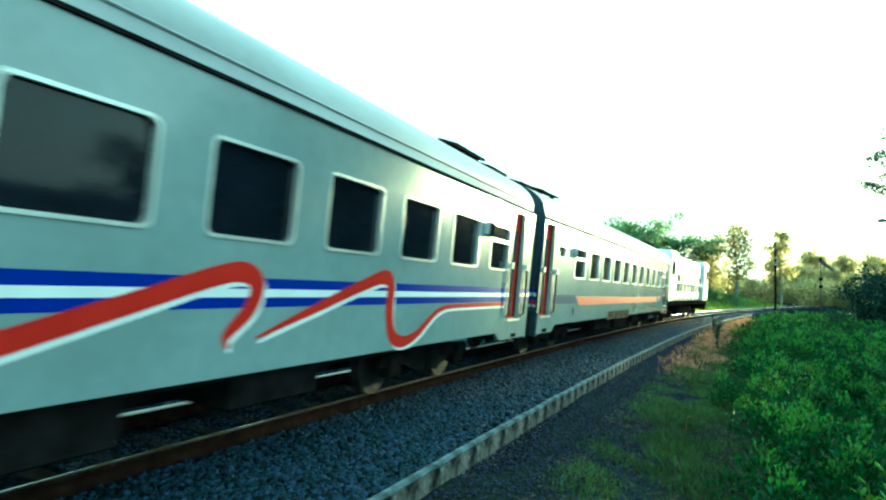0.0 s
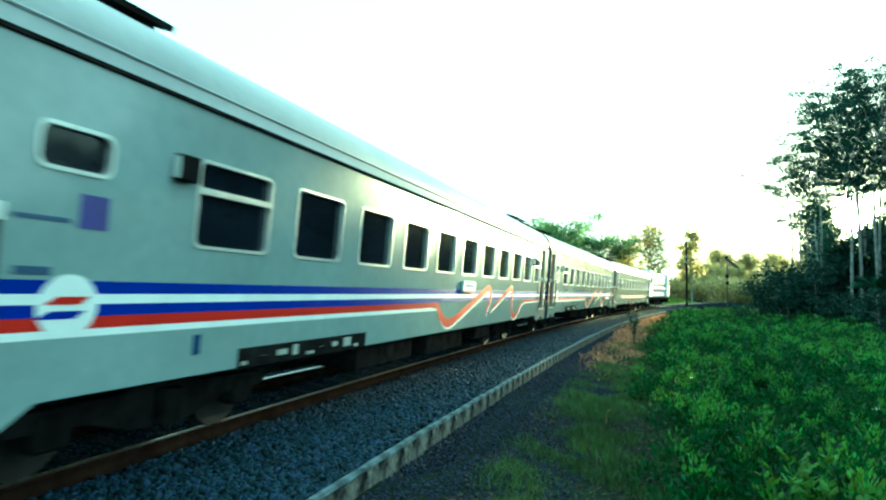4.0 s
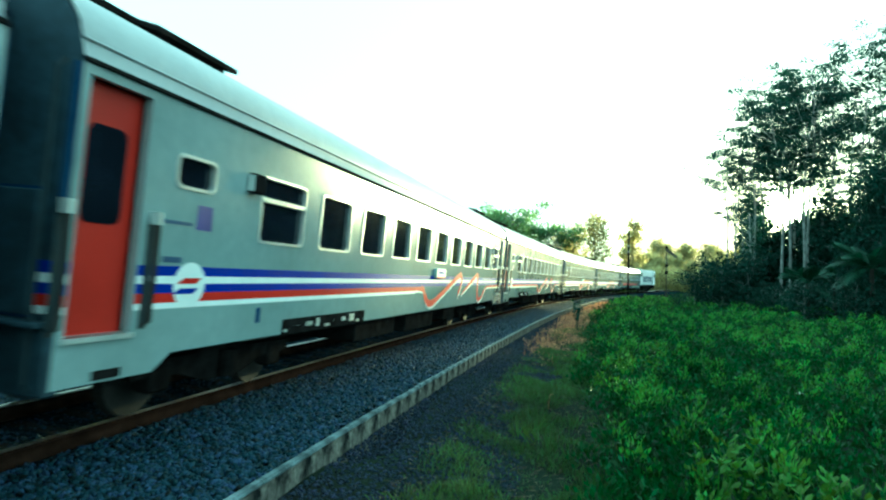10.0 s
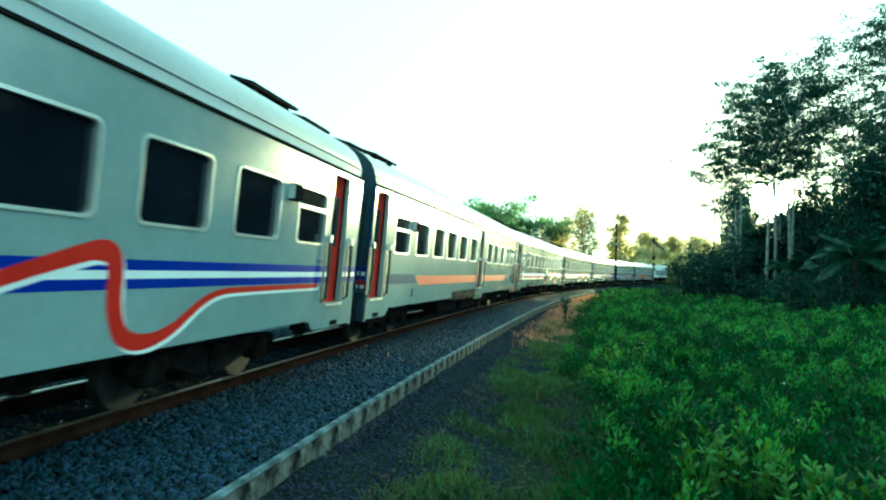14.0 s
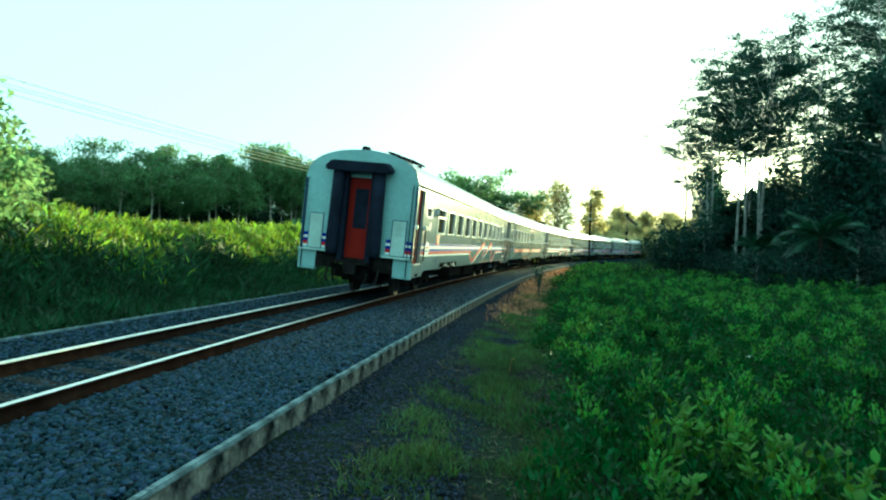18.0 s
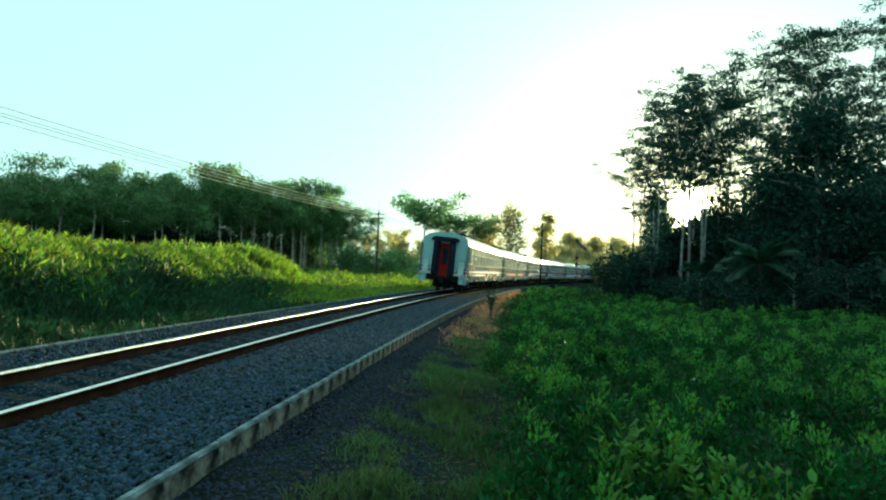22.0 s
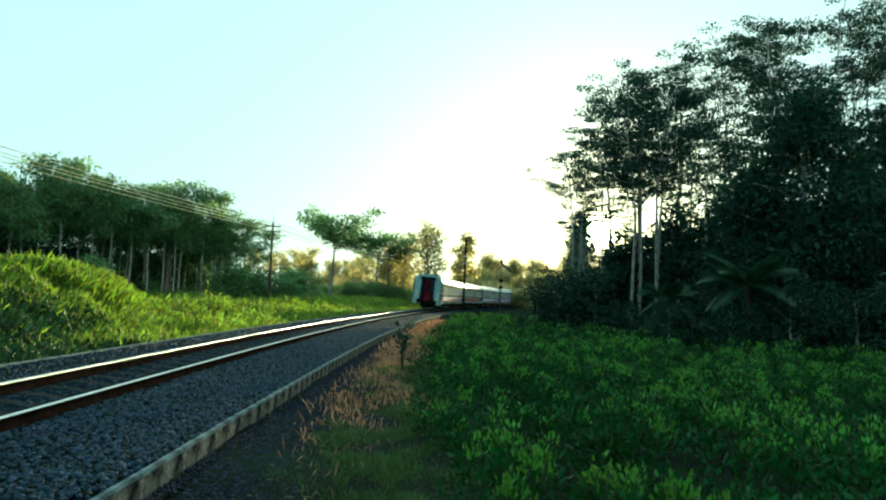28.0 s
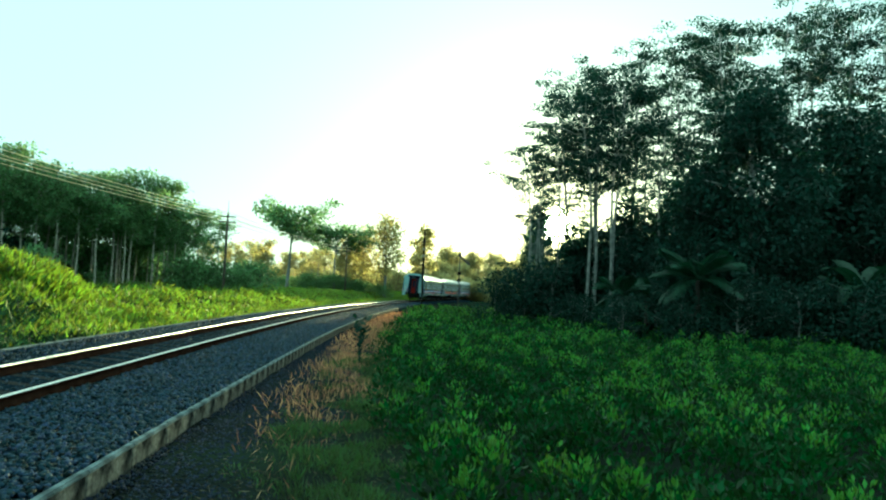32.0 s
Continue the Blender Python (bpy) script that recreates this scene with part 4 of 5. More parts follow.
def utility_poles():
    for x, y, z0, z1 in ((-6.4, 58.0, 0.6, 6.6), (-23.0, 20.0, 0.8, 8.4), (4.0, 96.0, 0.4, 7.0)):
        ob = post("utility_pole", "dark utility pole with cross-arms carrying wires", x, y, z0, z1, 0.11, 0.07, "utility pole")
        for k in range(2):
            bm = bmesh.new()
            box(bm, -0.6, 0.6, -0.04, 0.04, z1 - 0.35 - 0.4 * k, z1 - 0.27 - 0.4 * k)
            part("cross_arm", bm, M_WOODPOLE, ob)
            for sg in (-0.52, 0.52):
                bm = bmesh.new()
                tube(bm, [Vector((sg, 0, z1 - 0.27 - 0.4 * k)), Vector((sg, 0, z1 - 0.15 - 0.4 * k))], [0.03, 0.04], 6)
                part("insulator", bm, M_WHITE, ob)
        bm = bmesh.new()
        tube(bm, [Vector((0, 0, z1 - 0.05)), Vector((0, 0, z1 + 0.9))], [0.02, 0.01], 5)
        part("spike", bm, M_WOODPOLE, ob)
    tops = ((-23.0, 20.0, 8.4), (-6.4, 58.0, 6.6), (4.0, 96.0, 7.0))
    for k in range(2):
        for sg in (-0.52, 0.52):
            bm = bmesh.new()
            for a, b in zip(tops, tops[1:]):
                pts = []
                for t in np.linspace(0, 1, 15):
                    pts.append(Vector((a[0] + (b[0] - a[0]) * t + sg, a[1] + (b[1] - a[1]) * t, a[2] + (b[2] - a[2]) * t - 0.15 - 0.4 * k - 1.6 * t * (1 - t))))
                tube(bm, pts, [0.018] * 15, 4, False)
            tagged(part("overhead_wire", bm, M_WIRE), "thin overhead wire with sun glint put into its golden colour", "wire", "overhead wires")


utility_poles()


def signals():
    ob = post("marker_post", "thin dark steel post at the field's edge", 8.35, 56.4, -0.5, 5.9, 0.085, 0.07, "post", M_UNDER)
    for k, z in enumerate((5.2, 4.6, 4.1)):
        bm = bmesh.new()
        box(bm, -0.11, 0.11, -0.09, 0.09, z - 0.1, z + 0.1)
        bmesh.ops.bevel(bm, geom=list(bm.edges), offset=0.03, segments=1, affect="EDGES")
        part("insulator_block", bm, M_PALEBARK if k else M_WOODPOLE, ob)
    ob = post("signal_mast", "tall railway signal mast with a slanting arm", 16.0, 78.4, -0.4, 5.6, 0.07, 0.05, "signal")
    bm = bmesh.new()
    box(bm, -0.2, 1.5, -0.05, 0.05, -0.15, 0.15, pose(0, 0, 5.5, 0, 38, 0))
    part("signal_arm", bm, M_WOODPOLE, ob)
    bm = bmesh.new()
    box(bm, -0.16, 0.16, -0.12, 0.12, 5.5, 5.95)
    bmesh.ops.bevel(bm, geom=list(bm.edges), offset=0.08, segments=2, affect="EDGES")
    part("lamp_housing", bm, M_UNDER, ob)
    for z in (2.6, 3.4):
        bm = bmesh.new()
        box(bm, -0.16, 0.16, -0.14, 0.14, z, z + 0.35)
        part("relay_box", bm, M_UNDER, ob)


signals()


# ---- small things in the field ----
def litter():
    bm = bmesh.new()
    box(bm, -0.05, 0.05, -0.02, 0.02, 0, 0.03)
    bmesh.ops.bevel(bm, geom=list(bm.edges), offset=0.01, segments=1, affect="EDGES")
    ob = tagged(part("litter", bm, M_PLASTIC), "small white plastic scrap caught on the crop leaves", "litter")
    ob.matrix_basis = pose(3.6, 9.15, 0.0, 0, 12, 20)


litter()


def grass_tufts():
    """Taller blades and bent dry stems standing alone on the verge."""
    rng = np.random.default_rng(77)
    for x, y, h, n in ((0.95, 3.05, 0.34, 26), (0.45, 4.6, 0.22, 22), (0.7, 6.2, 0.25, 24), (1.3, 4.4, 0.24, 20), (0.6, 8.5, 0.22, 24), (1.1, 11.0, 0.25, 26), (0.2, 3.4, 0.16, 18), *[(float(tx), float(ty), 0.10 + 0.16 * rng.random(), 22) for tx, ty in zip(*line(rng.uniform(3, 17, 34), rng.uniform(4.1, 5.2, 34))[:2])]):
        c = np.tile(np.array([0.0, 0.0, 0.0]), (n, 1)) + rng.normal(0, 0.035, (n, 3)) * np.array([1, 1, 0])
        up = np.stack([rng.normal(0, 0.35, n), rng.normal(0, 0.35, n), np.ones(n)], -1)
        v, f = leaf_arrays(c, up, h * rng.uniform(0.5, 1.2, n), 0.016, rng, 0.08)
        ob = tagged(npmesh("grass_tuft", v, f, M_LAWN), "small tuft of tall bright grass on the verge", "grass")
        ob.location = (x, y, on_ground(x, y))
    for x, y, h, a in ((1.2, 3.25, 0.26, 0.5), (0.75, 5.2, 0.2, 2.0), (1.0, 7.4, 0.22, 3.9), (0.3, 9.6, 0.2, 1.0)):
        bm = bmesh.new()
        tube(bm, [Vector((0, 0, 0)), Vector((0.01, 0, h * 0.6)), Vector((0.05, 0, h)), Vector((0.12, 0.01, h * 1.02)), Vector((0.17, 0.01, h * 0.9))], [0.005, 0.005, 0.004, 0.004, 0.003], 5)
        ob = tagged(part("dry_stem", bm, M_DRY), "bent dry straw-coloured stem on the verge", "stem")
        ob.matrix_basis = pose(x, y, on_ground(x, y), 0, 0, math.degrees(a))


grass_tufts()


def big_leaf_plant(name, label, x, y, h, n, leaf, seed, mat):
    """A taller weed with a stem and separate large leaves."""
    rng = random.Random(seed)
    ob = tagged(new(name), label, "plant")
    bm = bmesh.new()
    for k in range(5):
        a = k * 1.3
        tube(bm, [Vector((0, 0, -0.05)), Vector((0.05 * math.cos(a), 0.05 * math.sin(a), h * 0.5)), Vector((0.16 * math.cos(a), 0.16 * math.sin(a), h))], [0.012, 0.009, 0.005], 5)
    part("stem", bm, mat, ob)
    bm = bmesh.new()
    for i in range(n):
        k = i % 5
        a = k * 1.3
        t = 0.35 + 0.65 * rng.random()
        p = Vector((0.16 * t * math.cos(a), 0.16 * t * math.sin(a), h * t))
        b = rng.uniform(0, math.tau)
        d = Vector((math.cos(b), math.sin(b), rng.uniform(0.2, 1.4))).normalized()
        s = d.cross(Vector((0, 0, 1))).normalized()
        ll = leaf * rng.uniform(0.7, 1.2)
        nn = d.cross(s)
        pts = [p, p + d * ll * 0.35 + s * ll * 0.26 + nn * ll * 0.06, p + d * ll * 0.75 + s * ll * 0.24 + nn * ll * 0.05, p + d * ll, p + d * ll * 0.75 - s * ll * 0.24 + nn * ll * 0.05, p + d * ll * 0.35 - s * ll * 0.26 + nn * ll * 0.06]
        vs = [bm.verts.new(v) for v in pts]
        mid = bm.verts.new(p + d * ll * 0.55 - nn * ll * 0.04)
        for u in range(6):
            bm.faces.new((vs[u], vs[(u + 1) % 6], mid))
    part("leaves", bm, mat, ob)
    ob.matrix_basis = pose(x, y, on_ground(x, y), 0, 0, seed * 40)
    return ob


for i, (x, y, h) in enumerate(((1.36, 4.9, 0.66), (1.6, 5.2, 0.7), (1.7, 4.75, 0.6), (1.92, 4.73, 0.62), (1.83, 4.25, 0.6), (2.1, 4.33, 0.66), (2.35, 4.3, 0.6), (2.3, 3.92, 0.55), (1.2, 4.2, 0.5), (1.75, 11.9, 0.62), (2.2, 12.2, 0.56), (1.5, 12.4, 0.5))):
    big_leaf_plant("tall_weed", "taller bright green weed with rounded leaves", x, y, h * 1.02, 80, 0.092, i + 1, M_WEED)
big_leaf_plant("verge_sapling", "thin dark sapling at the edge of the crop", 1.75, 24.0, 1.15, 40, 0.20, 17, M_TREE)


# ---- the train ----
PITCH, HALF, SILL, GUTTER, CROWN = 20.05, 1.495, 0.81, 2.95, 3.72
BODY0, BODY1 = -9.68, 9.68


def at(d):
    """From distance ahead of the rear coupling to the coach's own length axis."""
    return d - PITCH / 2


def side_wall(openings, x, sign):
    """The outer skin of a side with real openings and their reveals."""
    ys = sorted({BODY0, BODY1, *[v for o in openings for v in o[:2]]})
    zs = sorted({SILL, GUTTER, *[v for o in openings for v in o[2:]]})
    bm = bmesh.new()
    for y0, y1 in zip(ys, ys[1:]):
        for z0, z1 in zip(zs, zs[1:]):
            cy, cz = (y0 + y1) / 2, (z0 + z1) / 2
            if any(o[0] < cy < o[1] and o[2] < cz < o[3] for o in openings):
                continue
            q = [(x, y0, z0), (x, y1, z0), (x, y1, z1), (x, y0, z1)]
            bm.faces.new([bm.verts.new(v) for v in (q if sign > 0 else q[::-1])])
    for y0, y1, z0, z1 in openings:
        xi = x - sign * 0.07
        for a, b in (((y0, z0), (y1, z0)), ((y1, z0), (y1, z1)), ((y1, z1), (y0, z1)), ((y0, z1), (y0, z0))):
            bm.faces.new([bm.verts.new(v) for v in ((x, *a), (xi, *a), (xi, *b), (x, *b))])
    bmesh.ops.remove_doubles(bm, verts=list(bm.verts), dist=1e-4)
    return bm


def band(pts, widths, x, thick=0.004):
    """A painted band following points (y, z), with a width at each."""
    bm = bmesh.new()
    prev = None
    n = len(pts)
    for i, (y, z) in enumerate(pts):
        a, b = pts[max(0, i - 1)], pts[min(n - 1, i + 1)]
        d = Vector((b[0] - a[0], b[1] - a[1]))
        d = d.normalized() if d.length else Vector((1, 0))
        w = widths[i] / 2
        cur = (bm.verts.new((x + thick, y - d.y * w, z + d.x * w)), bm.verts.new((x + thick, y + d.y * w, z - d.x * w)))
        if prev:
            bm.faces.new((prev[1], cur[1], cur[0], prev[0]))
        prev = cur
    return bm


def strip(y0, y1, z0, z1, x, thick=0.004, slant0=0.0, slant1=0.0):
    bm = bmesh.new()
    bm.faces.new([bm.verts.new(v) for v in ((x + thick, y0 + slant0, z0), (x + thick, y1 + slant1, z0), (x + thick, y1, z1), (x + thick, y0, z1))])
    return bm


def curve_through(pts, steps=7):
    out = []
    for i in range(len(pts) - 1):
        p0, p1, p2, p3 = (Vector(pts[max(0, min(len(pts) - 1, k))]) for k in (i - 1, i, i + 1, i + 2))
        for j in range(steps):
            t = j / steps
            v = 0.5 * (2 * p1 + (p2 - p0) * t + (2 * p0 - 5 * p1 + 4 * p2 - p3) * t * t + (3 * p1 - p0 - 3 * p2 + p3) * t ** 3)
            out.append(tuple(v))
    out.append(tuple(pts[-1]))
    return out


def rounded_rect(bm, x, y0, y1, z0, z1, r):
    vs = []
    for cy, cz, a0 in ((y1 - r, z1 - r, 0), (y0 + r, z1 - r, 90), (y0 + r, z0 + r, 180), (y1 - r, z0 + r, 270)):
        for k in range(4):
            a = radians(a0 + 30 * k)
            vs.append(bm.verts.new((x, cy + r * math.cos(a), cz + r * math.sin(a))))
    return vs


def window(coach, y0, y1, z0, z1, split=False, right=True):
    """An aluminium frame with rounded corners and a dark pane set back in the wall."""
    x = HALF
    bm = bmesh.new()
    outer = rounded_rect(bm, x + 0.012, y0 - 0.023, y1 + 0.023, z0 - 0.023, z1 + 0.023, 0.08)
    inner = rounded_rect(bm, x + 0.012, y0 + 0.004, y1 - 0.004, z0 + 0.004, z1 - 0.004, 0.06)
    back = [bm.verts.new((x - 0.045, v.co.y, v.co.z)) for v in inner]
    rim = [bm.verts.new((x - 0.01, v.co.y, v.co.z)) for v in outer]
    n = len(outer)
    for i in range(n):
        j = (i + 1) % n
        bm.faces.new((outer[i], outer[j], inner[j], inner[i]))
        bm.faces.new((inner[i], inner[j], back[j], back[i]))
        bm.faces.new((rim[i], rim[j], outer[j], outer[i]))
    win = part("window", bm, M_CHROME, coach, "aluminium-framed window with dark tinted pane")
    bm = bmesh.new()
    box(bm, x - 0.050, x - 0.040, y0 - 0.02, y1 + 0.02, z0 - 0.02, z1 + 0.02)
    part("pane", bm, M_GLASS, win, "dark tinted glass")
    if split:
        zc = z0 + (z1 - z0) * 0.66
        boxpart("transom", x - 0.04, x + 0.015, y0, y1, zc - 0.025, zc + 0.025, M_CHROME, win)
    return win


def side_door(coach, y0, y1, ajar=True):
    """A red vestibule door set back in its doorway, with two grab rails and a step."""
    x = HALF - 0.10
    bm = bmesh.new()
    box(bm, x - 0.04, x, y0, y1, 1.02, 2.86)
    door = part("door", bm, M_DOOR, coach, "red side door set back in its doorway")
    bm = bmesh.new()
    v = rounded_rect(bm, x + 0.006, y0 + 0.115, y1 - 0.115, 1.84, 2.56, 0.07)
    bm.faces.new(v)
    part("pane", bm, M_GLASS, door, "dark door window")
    boxpart("threshold", HALF - 0.12, HALF + 0.03, y0 - 0.02, y1 + 0.02, 0.985, 1.02, M_CHROME, coach, "worn metal doorstep")
    for y in (y0 - 0.13, y1 + 0.13):
        bm = bmesh.new()
        tube(bm, [Vector((HALF, y, 1.06)), Vector((HALF + 0.06, y, 1.10)), Vector((HALF + 0.07, y, 1.5)), Vector((HALF + 0.06, y, 1.90)), Vector((HALF, y, 1.94))], [0.022] * 5, 6)
        part("grab_rail", bm, M_WHEEL, coach, "dark vertical grab rail")
        boxpart("rail_recess", HALF + 0.001, HALF + 0.006, y - 0.04, y + 0.04, 1.04, 1.93, M_RECESS, coach, "dark recess behind the grab rail")
        boxpart("rail_bracket", HALF, HALF + 0.08, y - 0.03, y + 0.03, 1.88, 1.98, M_CHROME, coach)


def bogie(coach, y):
    bg = boxpart("bogie", -0.9, 0.9, y - 0.2, y + 0.2, 0.40, 0.60, M_UNDER, coach, "grimy steel bogie frame", 0.02)
    for sx in (-0.86, 0.86):
        bm = bmesh.new()
        pts = [(-1.5, 0.44), (-1.45, 0.58), (-0.5, 0.60), (-0.3, 0.64), (0.3, 0.64), (0.5, 0.60), (1.45, 0.58), (1.5, 0.44), (0.8, 0.42), (0.35, 0.28), (-0.35, 0.28), (-0.8, 0.42)]
        f0 = bm.faces.new([bm.verts.new((sx - 0.06, y + py, pz)) for py, pz in pts])
        ext = bmesh.ops.extrude_face_region(bm, geom=[f0])
        bmesh.ops.translate(bm, verts=[v for v in ext["geom"] if isinstance(v, bmesh.types.BMVert)], vec=(0.12, 0, 0))
        part("side_frame", bm, M_UNDER, bg)
        for dy in (-1.1, 1.1):
            boxpart("axle_box", sx - 0.10, sx + 0.10, y + dy - 0.16, y + dy + 0.16, 0.28, 0.56, M_UNDER, bg, "", 0.03)
    for dy in (-1.1, 1.1):
        bm = bmesh.new()
        for sx in (-0.5685, 0.5685):
            tube(bm, [Vector((sx - 0.06, y + dy, 0.40)), Vector((sx + 0.06, y + dy, 0.40))], [0.40, 0.39], 18)
        tube(bm, [Vector((-0.55, y + dy, 0.40)), Vector((0.55, y + dy, 0.40))], [0.07, 0.07], 8)
        part("wheelset", bm, M_WHEEL, bg, "steel wheels on their axle")
    for sx in (-0.95, 0.95):
        bm = bmesh.new()
        tube(bm, [Vector((sx, y, 0.30)), Vector((sx, y, 0.60))], [0.12, 0.12], 10)
        part("spring", bm, M_UNDER, bg)


def coach_end(coach, sign):
    """The flat end with its gangway, striped corners, steps and coupler."""
    y = BODY1 * sign
    t = 0.02 * sign
    bm = bmesh.new()
    prof = [(-HALF, SILL), (-HALF, GUTTER)]
    for k in range(1, 12):
        a = math.pi * (1 - k / 12)
        prof.append((1.46 * math.cos(a), GUTTER + (CROWN - GUTTER) * math.sin(a) ** 0.8))
    prof += [(HALF, GUTTER), (HALF, SILL)]
    for g0, g1 in (((-HALF, -0.52), None), ((0.52, HALF), None)):
        pts = [(max(g0[0], min(g0[1], px)), pz) for px, pz in prof if g0[0] - 1e-6 <= px <= g0[1] + 1e-6]
        zt = GUTTER + (CROWN - GUTTER) * (1 - (0.52 / 1.46) ** 2) ** 0.4
        if g0[0] < 0:
            pts = pts + [(-0.52, zt), (-0.52, SILL)]
        else:
            pts = [(0.52, SILL), (0.52, zt)] + pts
        vs = [bm.verts.new((px, y, pz)) for px, pz in pts]
        bm.faces.new(vs if sign < 0 else vs[::-1])
    top = [(-0.52, 3.02), (-0.52, zt)] + [(px, pz) for px, pz in prof if -0.52 < px < 0.52] + [(0.52, zt), (0.52, 3.02)]
    vs = [bm.verts.new((px, y, pz)) for px, pz in top]
    bm.faces.new(vs if sign < 0 else vs[::-1])
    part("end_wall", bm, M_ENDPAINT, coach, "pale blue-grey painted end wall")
    # gangway: folded rubber frame round a red door
    bm = bmesh.new()
    outer = [(-0.70, 3.42), (0.70, 3.42), (0.86, 3.24), (0.80, 3.16), (-0.80, 3.16), (-0.86, 3.24)]
    va = [bm.verts.new((px, y, pz)) for px, pz in outer]
    vb = [bm.verts.new((px, y + 0.40 * sign, pz - 0.04)) for px, pz in outer]
    bm.faces.new(va)
    bm.faces.new(vb[::-1])
    for q in range(6):
        bm.faces.new((va[q], va[(q + 1) % 6], vb[(q + 1) % 6], vb[q]))
    bmesh.ops.recalc_face_normals(bm, faces=list(bm.faces))
    bmesh.ops.bevel(bm, geom=list(bm.edges), offset=0.025, segments=2, affect="EDGES")
    gang = part("gangway", bm, M_RUBBER, coach, "black hooded rubber gangway")
    for sx in (-1, 1):
        # the columns hang a little outwards from the hood to their rounded feet
        bm = bmesh.new()
        tube(bm, [Vector((sx * 0.52, y + 0.19 * sign, 3.24)), Vector((sx * 0.54, y + 0.20 * sign, 2.2)), Vector((sx * 0.56, y + 0.20 * sign, 1.20)), Vector((sx * 0.56, y + 0.20 * sign, 1.10)), Vector((sx * 0.55, y + 0.19 * sign, 1.05))], [0.155, 0.155, 0.16, 0.13, 0.05], 14)
        part("rubber_column", bm, M_RUBBER, gang, "thick round rubber tube", True)
        boxpart("gangway_frame", min(sx * 0.30, sx * 0.44), max(sx * 0.30, sx * 0.44), min(y - 0.05 * sign, y + 0.14 * sign), max(y - 0.05 * sign, y + 0.14 * sign), 0.92, 3.16, M_RUBBER, gang)
    boxpart("gangway_plate", -0.44, 0.44, min(y, y + 0.30 * sign), max(y, y + 0.30 * sign), 0.86, 0.93, M_UNDER, gang, "folding floor plate")
    boxpart("gangway_door", -0.36, 0.36, y - 0.10 * sign - 0.02, y - 0.10 * sign + 0.02, 0.95, 3.02, M_GANGDOOR, gang, "dark red end door")
    # small vent block on the crown of the roof
    boxpart("roof_vent", -0.08, 0.08, min(y, y - 0.25 * sign), max(y, y - 0.25 * sign), CROWN - 0.02, CROWN + 0.09, M_UNDER, coach, "", 0.02)
    boxpart("door_pane", -0.16, 0.20, y - 0.08 * sign - 0.008, y - 0.08 * sign + 0.008, 1.75, 2.75, M_RUBBER, gang)
    for sx in (-1, 1):
        for z0, z1, mat in ((1.465, 1.55, M_BLUE), (1.40, 1.465, M_WHITE), (1.32, 1.40, M_BLUE), (1.24, 1.32, M_RED), (1.185, 1.24, M_WHITE)):
            boxpart("end_stripe", min(sx * 0.78, sx * 1.48), max(sx * 0.78, sx * 1.48), min(y, y + 0.005 * sign), max(y, y + 0.005 * sign), z0, z1, mat, coach)
        boxpart("panel_frame", min(sx * 0.90, sx * 1.29), max(sx * 0.90, sx * 1.29), min(y, y + 0.012 * sign), max(y, y + 0.012 * sign), 1.15, 2.05, M_SLATE, coach)
        boxpart("corner_post", min(sx * 1.44, sx * 1.475), max(sx * 1.44, sx * 1.475), min(y, y + 0.03 * sign), max(y, y + 0.03 * sign), 0.98, 2.92, M_SLATE, coach)
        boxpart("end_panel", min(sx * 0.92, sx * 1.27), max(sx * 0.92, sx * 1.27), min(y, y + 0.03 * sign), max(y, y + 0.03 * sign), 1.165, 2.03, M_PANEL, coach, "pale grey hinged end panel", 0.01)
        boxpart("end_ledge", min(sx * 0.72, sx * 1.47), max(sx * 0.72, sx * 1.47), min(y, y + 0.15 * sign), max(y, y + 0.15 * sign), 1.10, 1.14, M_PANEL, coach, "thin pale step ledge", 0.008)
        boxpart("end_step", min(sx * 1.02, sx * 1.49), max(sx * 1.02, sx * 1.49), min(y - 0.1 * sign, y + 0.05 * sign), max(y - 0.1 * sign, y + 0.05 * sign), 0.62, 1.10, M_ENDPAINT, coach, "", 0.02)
        boxpart("buffer_beam", min(sx * 0.5, sx * 1.02), max(sx * 0.5, sx * 1.02), min(y, y + 0.02 * sign), max(y, y + 0.02 * sign), SILL - 0.1, 1.10, M_UNDER, coach, "black buffer beam")
        bm = bmesh.new()
        tube(bm, [Vector((sx * 1.38, y + 0.05 * sign, 0.66)), Vector((sx * 1.38, y + 0.10 * sign, 0.72)), Vector((sx * 1.38, y + 0.10 * sign, 2.86)), Vector((sx * 1.38, y + 0.03 * sign, 2.93))], [0.016] * 4, 6)
        part("end_handrail", bm, M_RECESS, coach)
    bm = bmesh.new()
    box(bm, -0.16, 0.16, min(y, y + 0.33 * sign), max(y, y + 0.33 * sign), 0.62, 0.88)
    box(bm, -0.5, 0.5, min(y - 0.2, y + 0.2 * sign), max(y - 0.2, y + 0.2 * sign), 0.52, 0.84)
    for hx in (-0.42, 0.42, -0.62, 0.7):
        tube(bm, [Vector((hx, y + 0.1 * sign, 0.85)), Vector((hx, y + 0.25 * sign, 0.5)), Vector((hx * 0.9, y + 0.32 * sign, 0.42))], [0.03] * 3, 6)
    part("coupler", bm, M_UNDER, coach, "black coupler with hanging brake hoses")


